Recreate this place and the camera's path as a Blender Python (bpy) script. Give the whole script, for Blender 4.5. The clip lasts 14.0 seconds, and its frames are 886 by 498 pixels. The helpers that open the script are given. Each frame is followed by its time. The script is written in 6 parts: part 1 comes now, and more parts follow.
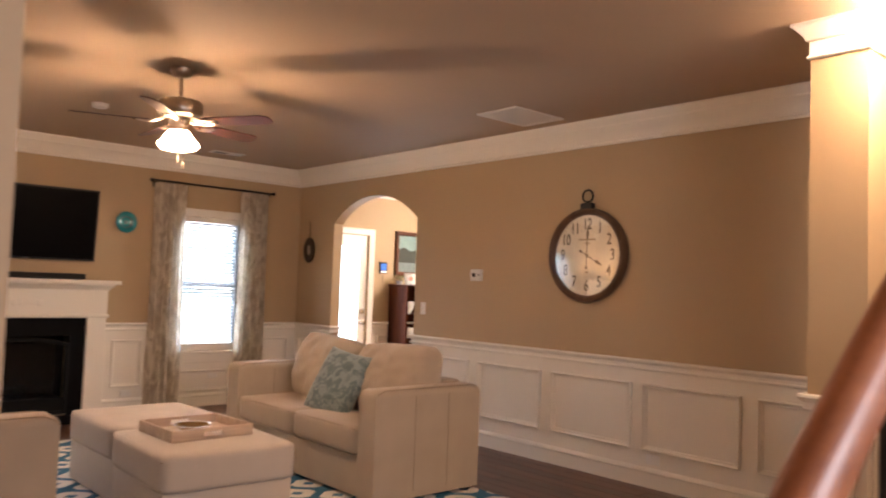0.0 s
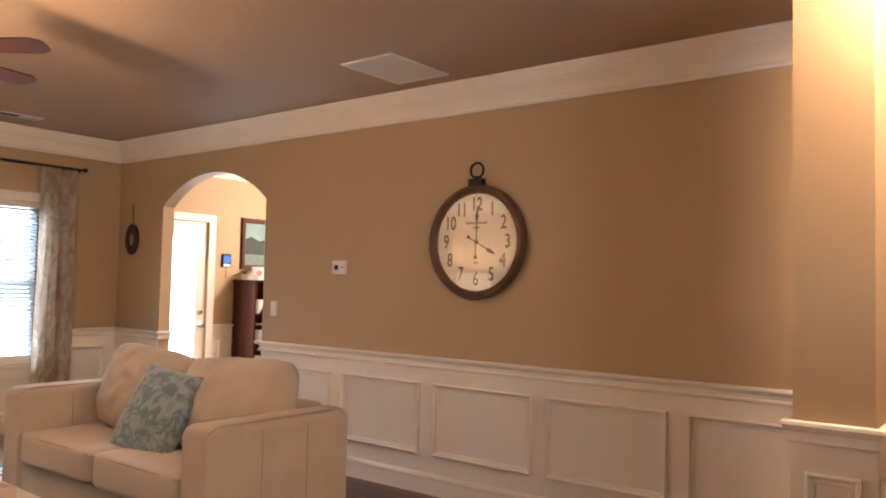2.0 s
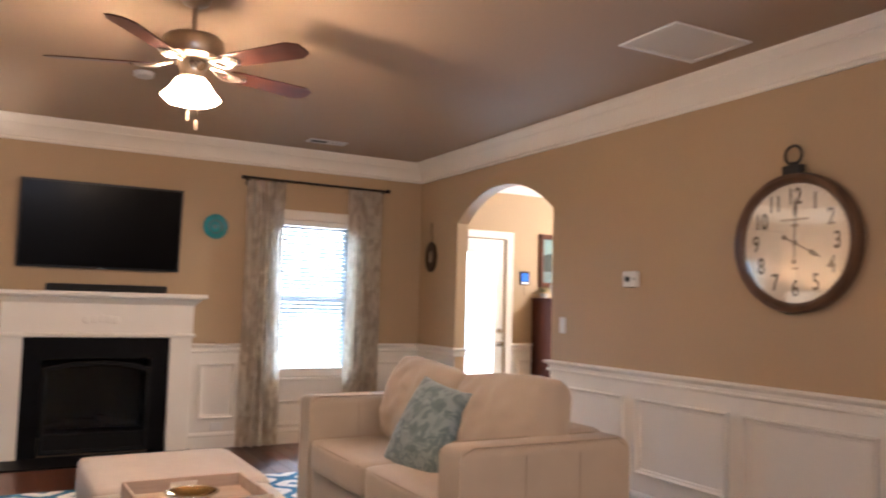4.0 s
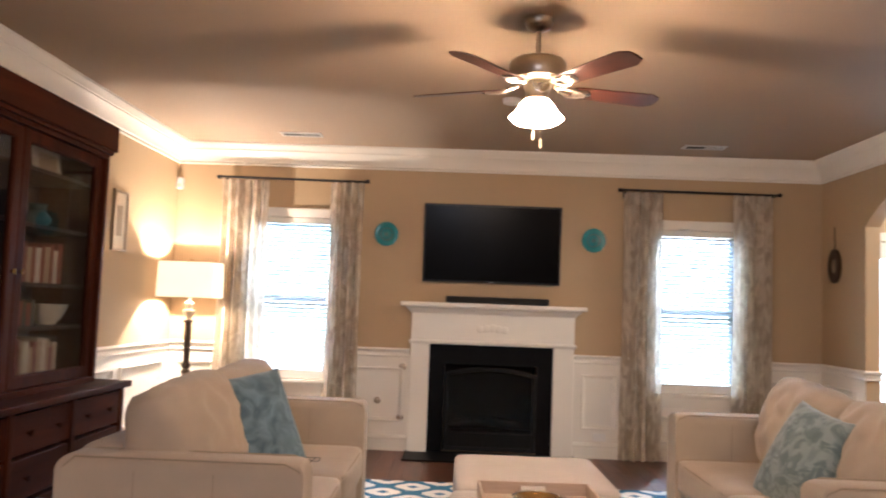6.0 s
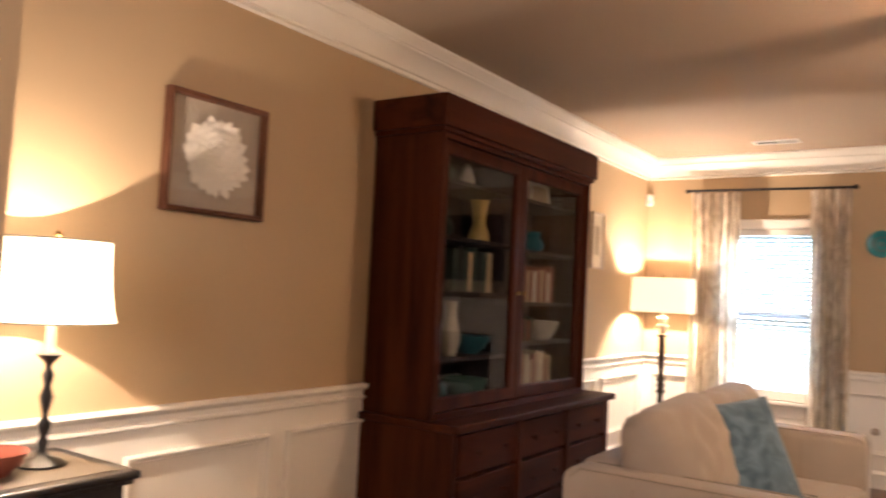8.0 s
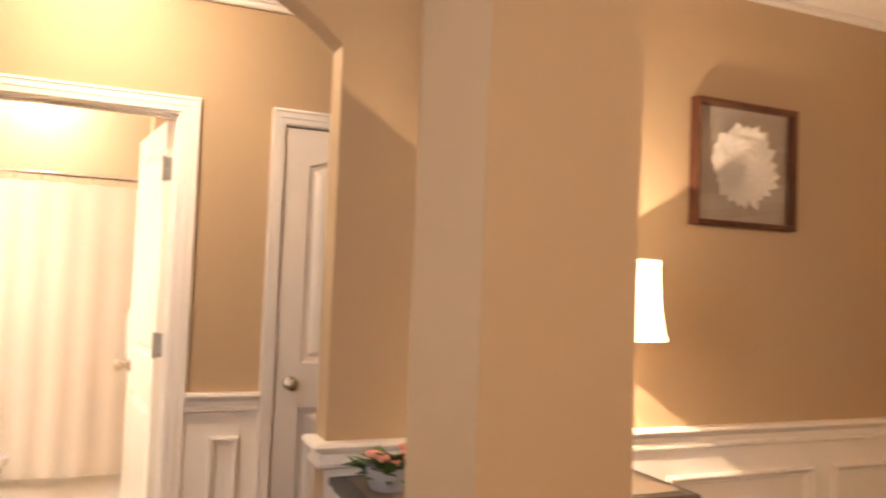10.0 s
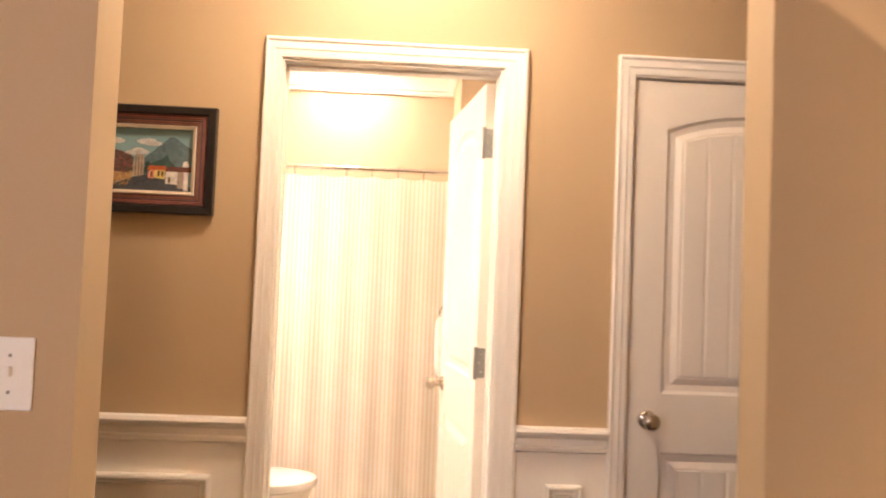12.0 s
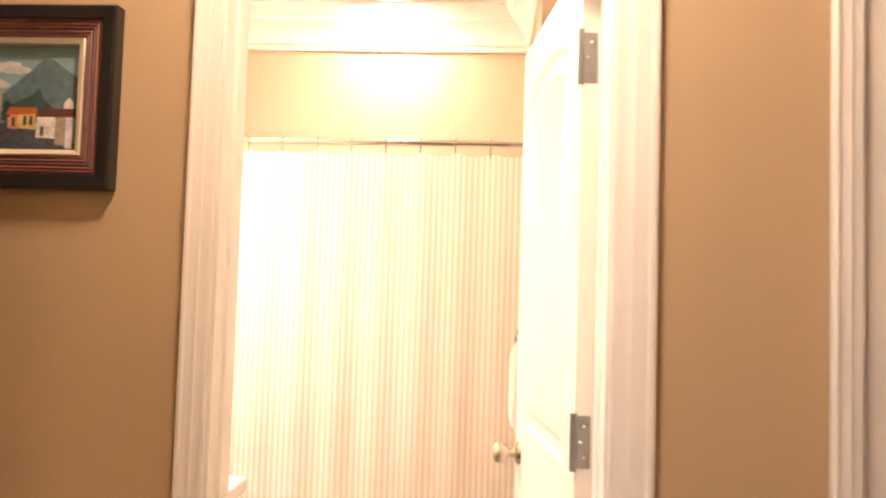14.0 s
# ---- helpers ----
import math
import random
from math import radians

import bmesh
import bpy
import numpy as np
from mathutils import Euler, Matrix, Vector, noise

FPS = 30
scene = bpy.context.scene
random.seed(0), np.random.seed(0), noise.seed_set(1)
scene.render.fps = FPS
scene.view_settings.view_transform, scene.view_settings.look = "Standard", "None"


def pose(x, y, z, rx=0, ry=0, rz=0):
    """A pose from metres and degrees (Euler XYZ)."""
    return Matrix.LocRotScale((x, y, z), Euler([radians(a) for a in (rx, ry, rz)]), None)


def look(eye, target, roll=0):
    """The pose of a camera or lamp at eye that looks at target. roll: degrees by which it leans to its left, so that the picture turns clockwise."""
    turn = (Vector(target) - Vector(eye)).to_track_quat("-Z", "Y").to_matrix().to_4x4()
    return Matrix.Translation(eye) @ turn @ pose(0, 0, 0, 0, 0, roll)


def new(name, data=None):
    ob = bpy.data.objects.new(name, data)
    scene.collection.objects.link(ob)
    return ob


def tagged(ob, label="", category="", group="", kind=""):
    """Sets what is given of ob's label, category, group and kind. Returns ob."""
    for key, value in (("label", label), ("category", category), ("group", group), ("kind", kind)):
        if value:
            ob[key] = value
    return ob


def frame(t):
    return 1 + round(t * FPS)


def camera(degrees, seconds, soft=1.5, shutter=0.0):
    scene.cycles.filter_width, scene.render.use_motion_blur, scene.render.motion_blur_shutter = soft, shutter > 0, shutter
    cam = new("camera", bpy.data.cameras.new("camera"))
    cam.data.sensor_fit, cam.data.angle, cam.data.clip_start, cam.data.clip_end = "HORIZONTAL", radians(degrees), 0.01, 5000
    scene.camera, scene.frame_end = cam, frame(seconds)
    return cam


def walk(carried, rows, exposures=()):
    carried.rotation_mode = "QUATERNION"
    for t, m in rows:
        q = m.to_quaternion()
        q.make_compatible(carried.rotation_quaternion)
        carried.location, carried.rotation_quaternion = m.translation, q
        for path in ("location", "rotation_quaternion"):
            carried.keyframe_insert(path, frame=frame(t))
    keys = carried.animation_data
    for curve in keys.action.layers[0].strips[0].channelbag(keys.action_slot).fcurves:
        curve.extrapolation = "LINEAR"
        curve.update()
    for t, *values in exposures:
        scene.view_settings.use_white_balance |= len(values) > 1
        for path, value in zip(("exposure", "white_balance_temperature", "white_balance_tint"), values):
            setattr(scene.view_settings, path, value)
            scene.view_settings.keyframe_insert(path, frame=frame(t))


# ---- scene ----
cam = camera(59.4, 14.0, soft=2.0, shutter=0.5)
PATH = [
    (0, (-4.974, -8.283, 1.395), (-3.65, -6.787, 1.497), 2.0),
    (0.5, (-4.802, -8.021, 1.423), (-3.379, -6.619, 1.518), 1.6),
    (1, (-4.629, -7.777, 1.417), (-3.138, -6.447, 1.512), 1.5),
    (1.5, (-4.417, -7.549, 1.407), (-2.859, -6.3, 1.501), 1.4),
    (2, (-4.174, -7.363, 1.403), (-2.595, -6.139, 1.5), 1.3),
    (2.2, (-4.112, -7.31, 1.383), (-2.539, -6.079, 1.487), 1.4),
    (4.3, (-3.568, -7.128, 1.312), (-2.76, -5.304, 1.459), 1.6),
    (4.5, (-3.524, -7.129, 1.307), (-2.816, -5.265, 1.455), 1.7),
    (5, (-3.42, -7.144, 1.307), (-3.029, -5.188, 1.455), 1.9),
    (5.5, (-3.404, -7.157, 1.325), (-3.25, -5.169, 1.471), 2.0),
    (6, (-3.318, -7.169, 1.326), (-3.362, -5.174, 1.472), 2.1),
    (6.5, (-3.278, -7.177, 1.361), (-3.54, -5.199, 1.495), 2.2),
    (7, (-3.368, -7.158, 1.378), (-3.899, -5.234, 1.507), 2.2),
    (7.2, (-3.376, -7.18, 1.383), (-4.034, -5.295, 1.507), 2.3),
    (7.5, (-3.362, -7.209, 1.371), (-4.207, -5.401, 1.498), 2.4),
    (8, (-3.416, -7.253, 1.411), (-4.537, -5.6, 1.52), 2.8),
    (8.5, (-3.451, -7.283, 1.449), (-4.786, -5.797, 1.537), 3.1),
    (9, (-3.48, -7.318, 1.444), (-5.018, -6.043, 1.527), 3.2),
    (9.2, (-3.512, -7.332, 1.438), (-5.125, -6.152, 1.521), 2.9),
    (11.3, (-4.152, -7.459, 1.377), (-6.131, -7.191, 1.47), 2.5),
    (11.5, (-4.267, -7.467, 1.39), (-6.252, -7.239, 1.478), 2.5),
    (12, (-4.533, -7.457, 1.374), (-6.529, -7.369, 1.462), 2.3),
    (12.5, (-4.812, -7.451, 1.382), (-6.81, -7.455, 1.472), 2.2),
    (13, (-5.098, -7.401, 1.372), (-7.095, -7.43, 1.465), 2.1),
    (13.5, (-5.369, -7.374, 1.386), (-7.366, -7.437, 1.484), 2.0),
    (14, (-5.646, -7.384, 1.393), (-7.64, -7.507, 1.498), 1.7),
]
walk(cam, [(t, look(eye, target, roll)) for t, eye, target, roll in PATH],
     exposures=[(0.0, 0.33, 6400, 21), (2.2, 0.42, 6350, 20), (4.5, 0.42, 5500, 15), (6.5, 0.49, 5550, 13), (8.0, 0.48, 6050, 17), (9.2, 0.60, 6950, 19), (11.3, 0.71, 6550, 19), (12.5, 0.80, 6750, 20), (14.0, 0.72, 6800, 22)])

# ---------------------------------------------------------------- world and sun
world = bpy.data.worlds.new("sky")
scene.world = world
world.use_nodes = True
sky = world.node_tree.nodes.new("ShaderNodeTexSky")
sky.sky_type = 'NISHITA'
sky.sun_disc = False
sky.sun_elevation, sky.sun_rotation = radians(50), radians(200)
world.node_tree.links.new(sky.outputs[0], world.node_tree.nodes["Background"].inputs[0])
world.node_tree.nodes["Background"].inputs[1].default_value = 0.12
sun = new("sun", bpy.data.lights.new("sun", 'SUN'))
sun.data.energy, sun.data.angle, sun.data.color = 2.0, radians(1), (1, .95, .88)
sun.matrix_world = look((0, -20, 24), (0, 0, 0))

FAN_GLOW, TABLE_GLOW, FLOOR_GLOW = 70.0, 3.6, 0.85
FOYER_GLOW, HALL_GLOW, BATH_GLOW, TUB_GLOW, KITCHEN_GLOW = 380.0, 86.0, 740.0, 220.0, 340.0
FAN_WATTS, TABLE_WATTS, FLOOR_WATTS, WINDOW_WATTS, FOYER_FILL_WATTS = 86.0, 33.0, 100.0, 250.0, 44.0
OUTSIDE = 7.0
WARM, LAMP, WARMER, COOL = (1, .68, .40), (1, .79, .57), (1, .80, .56), (.74, .88, 1.0)

# key planes
H = 2.765          # ceiling
XL = -5.98        # west wall of the living room
XB = -7.05        # wall with the two doors
RAIL = 0.925


# ---------------------------------------------------------------- materials
def nodes_of(name):
    m = bpy.data.materials.new(name)
    m.use_nodes = True
    return m, m.node_tree, m.node_tree.nodes["Principled BSDF"]


def surface(name, color, rough=.6, metal=0.0, vary=.08, scale=6.0, grain=60.0, bump=.05, stretch=(1, 1, 1), coat=0.0, sheen=0.0):
    """Paint, cloth, metal and the like: one colour with slow blotches, fine grain and a small relief."""
    m, t, p = nodes_of(name)
    n, l = t.nodes, t.links
    co = n.new("ShaderNodeTexCoord")
    mp = n.new("ShaderNodeMapping")
    mp.inputs["Scale"].default_value = stretch
    l.new(co.outputs["Object"], mp.inputs[0])
    a, b = n.new("ShaderNodeTexNoise"), n.new("ShaderNodeTexNoise")
    a.inputs["Scale"].default_value, b.inputs["Scale"].default_value = scale, grain
    a.inputs["Detail"].default_value = 4
    l.new(mp.outputs[0], a.inputs[0])
    l.new(mp.outputs[0], b.inputs[0])
    mix = n.new("ShaderNodeMath")
    mix.operation = 'MULTIPLY_ADD'
    mix.inputs[1].default_value = .45
    l.new(b.outputs[0], mix.inputs[0])
    l.new(a.outputs[0], mix.inputs[2])
    ramp = n.new("ShaderNodeValToRGB")
    c = Vector(color)
    ramp.color_ramp.elements[0].position, ramp.color_ramp.elements[1].position = .4, 1.0
    ramp.color_ramp.elements[0].color = (*(c * (1 - vary)), 1)
    ramp.color_ramp.elements[1].color = (*[min(1, v) for v in c * (1 + vary)], 1)
    l.new(mix.outputs[0], ramp.inputs[0])
    l.new(ramp.outputs[0], p.inputs["Base Color"])
    r = n.new("ShaderNodeMapRange")
    r.inputs["To Min"].default_value, r.inputs["To Max"].default_value = max(.02, rough - .08), min(1, rough + .08)
    l.new(a.outputs[0], r.inputs[0])
    l.new(r.outputs[0], p.inputs["Roughness"])
    p.inputs["Metallic"].default_value = metal
    p.inputs["Coat Weight"].default_value = coat
    p.inputs["Sheen Weight"].default_value = sheen
    if bump:
        bp = n.new("ShaderNodeBump")
        bp.inputs["Strength"].default_value = bump
        bp.inputs["Distance"].default_value = .004
        l.new(b.outputs[0], bp.inputs["Height"])
        l.new(bp.outputs[0], p.inputs["Normal"])
    return m


def wood(name, dark, light, rough=.35, axis=2, scale=9.0, coat=.15, island=False):
    """Grain drawn out along one axis; island: the tone differs from board to board."""
    m, t, p = nodes_of(name)
    n, l = t.nodes, t.links
    co, mp = n.new("ShaderNodeTexCoord"), n.new("ShaderNodeMapping")
    s = [1.0, 1.0, 1.0]
    s[axis] = .09
    mp.inputs["Scale"].default_value = s
    info = n.new("ShaderNodeObjectInfo")
    l.new(co.outputs["Object"], mp.inputs[0])
    if island:
        add = n.new("ShaderNodeVectorMath")
        add.operation = 'MULTIPLY_ADD'
        add.inputs[1].default_value = (37, 37, 37)
        l.new(info.outputs["Random"], add.inputs[0])
        l.new(mp.outputs[0], add.inputs[2])
        src = add.outputs[0]
    else:
        src = mp.outputs[0]
    a, b = n.new("ShaderNodeTexNoise"), n.new("ShaderNodeTexNoise")
    a.inputs["Scale"].default_value, a.inputs["Detail"].default_value, a.inputs["Distortion"].default_value = scale, 6, 1.2
    b.inputs["Scale"].default_value = scale * 14
    l.new(src, a.inputs[0])
    l.new(src, b.inputs[0])
    mix = n.new("ShaderNodeMath")
    mix.operation = 'MULTIPLY_ADD'
    mix.inputs[1].default_value = .25
    l.new(b.outputs[0], mix.inputs[0])
    l.new(a.outputs[0], mix.inputs[2])
    ramp = n.new("ShaderNodeValToRGB")
    ramp.color_ramp.elements[0].position, ramp.color_ramp.elements[1].position = .35, .85
    ramp.color_ramp.elements[0].color, ramp.color_ramp.elements[1].color = (*dark, 1), (*light, 1)
    l.new(mix.outputs[0], ramp.inputs[0])
    out = ramp.outputs[0]
    if island:
        hsv, mr = n.new("ShaderNodeHueSaturation"), n.new("ShaderNodeMapRange")
        mr.inputs["To Min"].default_value, mr.inputs["To Max"].default_value = .7, 1.3
        l.new(info.outputs["Random"], mr.inputs[0])
        l.new(mr.outputs[0], hsv.inputs["Value"])
        l.new(out, hsv.inputs["Color"])
        out = hsv.outputs[0]
    l.new(out, p.inputs["Base Color"])
    p.inputs["Roughness"].default_value = rough
    p.inputs["Coat Weight"].default_value = coat
    p.inputs["Coat Roughness"].default_value = .2
    bp = n.new("ShaderNodeBump")
    bp.inputs["Strength"].default_value, bp.inputs["Distance"].default_value = .12, .002
    l.new(a.outputs[0], bp.inputs["Height"])
    l.new(bp.outputs[0], p.inputs["Normal"])
    return m


def glow(name, color, strength, base=(.85, .8, .7)):
    m, t, p = nodes_of(name)
    p.inputs["Base Color"].default_value = (*base, 1)
    p.inputs["Emission Color"].default_value = (*color, 1)
    p.inputs["Emission Strength"].default_value = strength
    p.inputs["Roughness"].default_value = .5
    return m


def damask(name, base, figure, scale=9.0, contrast=(.45, .58), translucent=0.0, stretch=(1, 1, 1)):
    """Cloth with a scrolling printed figure."""
    m, t, p = nodes_of(name)
    n, l = t.nodes, t.links
    co, mp, a, b, ramp = (n.new(k) for k in ("ShaderNodeTexCoord", "ShaderNodeMapping", "ShaderNodeTexNoise", "ShaderNodeTexNoise", "ShaderNodeValToRGB"))
    mp.inputs["Scale"].default_value = stretch
    l.new(co.outputs["Object"], mp.inputs[0])
    l.new(mp.outputs[0], a.inputs[0])
    l.new(mp.outputs[0], b.inputs[0])
    a.inputs["Scale"].default_value, a.inputs["Detail"].default_value, a.inputs["Distortion"].default_value = scale, 2.0, 1.6
    b.inputs["Scale"].default_value = 260
    ramp.color_ramp.elements[0].position, ramp.color_ramp.elements[1].position = contrast
    ramp.color_ramp.elements[0].color, ramp.color_ramp.elements[1].color = (*base, 1), (*figure, 1)
    l.new(a.outputs[0], ramp.inputs[0])
    l.new(ramp.outputs[0], p.inputs["Base Color"])
    p.inputs["Roughness"].default_value = .85
    p.inputs["Sheen Weight"].default_value = .25
    bp = n.new("ShaderNodeBump")
    bp.inputs["Strength"].default_value, bp.inputs["Distance"].default_value = .25, .002
    l.new(b.outputs[0], bp.inputs["Height"])
    l.new(bp.outputs[0], p.inputs["Normal"])
    if translucent:
        tr, mx = n.new("ShaderNodeBsdfTranslucent"), n.new("ShaderNodeMixShader")
        l.new(ramp.outputs[0], tr.inputs[0])
        mx.inputs[0].default_value = translucent
        l.new(p.outputs[0], mx.inputs[1])
        l.new(tr.outputs[0], mx.inputs[2])
        l.new(mx.outputs[0], n["Material Output"].inputs[0])
    return m


def stripes(name, a, b, per_metre, axis, translucent=.2):
    """Woven stripes across one axis."""
    m, t, p = nodes_of(name)
    n, l = t.nodes, t.links
    co, sep, mul, sn, ramp = (n.new(k) for k in ("ShaderNodeTexCoord", "ShaderNodeSeparateXYZ", "ShaderNodeMath", "ShaderNodeMath", "ShaderNodeValToRGB"))
    l.new(co.outputs["Object"], sep.inputs[0])
    mul.operation, sn.operation = 'MULTIPLY', 'SINE'
    mul.inputs[1].default_value = per_metre * 6.28318
    l.new(sep.outputs[axis], mul.inputs[0])
    l.new(mul.outputs[0], sn.inputs[0])
    ramp.color_ramp.elements[0].position, ramp.color_ramp.elements[1].position = .35, .65
    ramp.color_ramp.elements[0].color, ramp.color_ramp.elements[1].color = (*a, 1), (*b, 1)
    mr = n.new("ShaderNodeMapRange")
    mr.inputs["From Min"].default_value = -1
    l.new(sn.outputs[0], mr.inputs[0])
    l.new(mr.outputs[0], ramp.inputs[0])
    l.new(ramp.outputs[0], p.inputs["Base Color"])
    p.inputs["Roughness"].default_value = .9
    tr, mx = n.new("ShaderNodeBsdfTranslucent"), n.new("ShaderNodeMixShader")
    l.new(ramp.outputs[0], tr.inputs[0])
    mx.inputs[0].default_value = translucent
    l.new(p.outputs[0], mx.inputs[1])
    l.new(tr.outputs[0], mx.inputs[2])
    l.new(mx.outputs[0], n["Material Output"].inputs[0])
    return m


def rug_weave(name):
    """Blue ground with staggered white medallions, each with a blue eye, 0.4 m a repeat."""
    m, t, p = nodes_of(name)
    n, l = t.nodes, t.links

    def op(kind, x, y=None, c=None):
        k = n.new("ShaderNodeMath")
        k.operation = kind
        for i, v in enumerate((x, y, c)):
            if v is None:
                continue
            if isinstance(v, (int, float)):
                k.inputs[i].default_value = v
            else:
                l.new(v, k.inputs[i])
        return k.outputs[0]
    co, sep = n.new("ShaderNodeTexCoord"), n.new("ShaderNodeSeparateXYZ")
    l.new(co.outputs["Object"], sep.inputs[0])
    u = op('ABSOLUTE', op('SUBTRACT', op('FRACT', op('MULTIPLY', sep.outputs[0], 1 / .40)), .5))
    v = op('ABSOLUTE', op('SUBTRACT', op('FRACT', op('MULTIPLY', sep.outputs[1], 1 / .36)), .5))
    d = op('ADD', u, v)
    e = op('SUBTRACT', 1.0, d)
    near = op('MINIMUM', d, e)
    soft = op('MAXIMUM', near, op('MULTIPLY', op('MINIMUM', op('MAXIMUM', u, v), op('SUBTRACT', .5, op('MINIMUM', u, v))), 1.25))
    white = op('SUBTRACT', op('LESS_THAN', soft, .39), op('LESS_THAN', near, .12))
    mx = n.new("ShaderNodeMix")
    mx.data_type = 'RGBA'
    nz = n.new("ShaderNodeTexNoise")
    nz.inputs["Scale"].default_value = 180
    l.new(co.outputs["Object"], nz.inputs[0])
    l.new(white, mx.inputs[0])
    mx.inputs[6].default_value, mx.inputs[7].default_value = (.025, .14, .26, 1), (.76, .73, .68, 1)
    l.new(mx.outputs[2], p.inputs["Base Color"])
    p.inputs["Roughness"].default_value = .95
    bp = n.new("ShaderNodeBump")
    bp.inputs["Strength"].default_value, bp.inputs["Distance"].default_value = .5, .004
    l.new(nz.outputs[0], bp.inputs["Height"])
    l.new(bp.outputs[0], p.inputs["Normal"])
    return m


def glass(name, sheen=.06, tint=1.0):
    """Thin clear pane: lets light straight through and mirrors a little of the room."""
    m, t, p = nodes_of(name)
    n, l = t.nodes, t.links
    tr, gl, mx = (n.new(k) for k in ("ShaderNodeBsdfTransparent", "ShaderNodeBsdfGlossy", "ShaderNodeMixShader"))
    gl.inputs["Roughness"].default_value = .02
    tr.inputs[0].default_value = (tint, tint, tint, 1)
    mx.inputs[0].default_value = sheen
    l.new(tr.outputs[0], mx.inputs[1])
    l.new(gl.outputs[0], mx.inputs[2])
    l.new(mx.outputs[0], n["Material Output"].inputs[0])
    return m


def lit_glass(name, color, strength, clear):
    """Frosted lamp glass: glows, and lets part of the bulb's light straight through."""
    m = glow(name, color, strength)
    n, l = m.node_tree.nodes, m.node_tree.links
    tr, mx = n.new("ShaderNodeBsdfTransparent"), n.new("ShaderNodeMixShader")
    mx.inputs[0].default_value = clear
    l.new(n["Principled BSDF"].outputs[0], mx.inputs[1])
    l.new(tr.outputs[0], mx.inputs[2])
    l.new(mx.outputs[0], n["Material Output"].inputs[0])
    return m


def see_through(m, share):
    """Adds light passing through a thin white slat or cloth."""
    n, l = m.node_tree.nodes, m.node_tree.links
    tr, mx = n.new("ShaderNodeBsdfTranslucent"), n.new("ShaderNodeMixShader")
    tr.inputs[0].default_value = (.85, .88, .9, 1)
    mx.inputs[0].default_value = share
    l.new(n["Principled BSDF"].outputs[0], mx.inputs[1])
    l.new(tr.outputs[0], mx.inputs[2])
    l.new(mx.outputs[0], n["Material Output"].inputs[0])
    return m


def dull(m, level):
    m.node_tree.nodes["Principled BSDF"].inputs["Specular IOR Level"].default_value = level
    return m


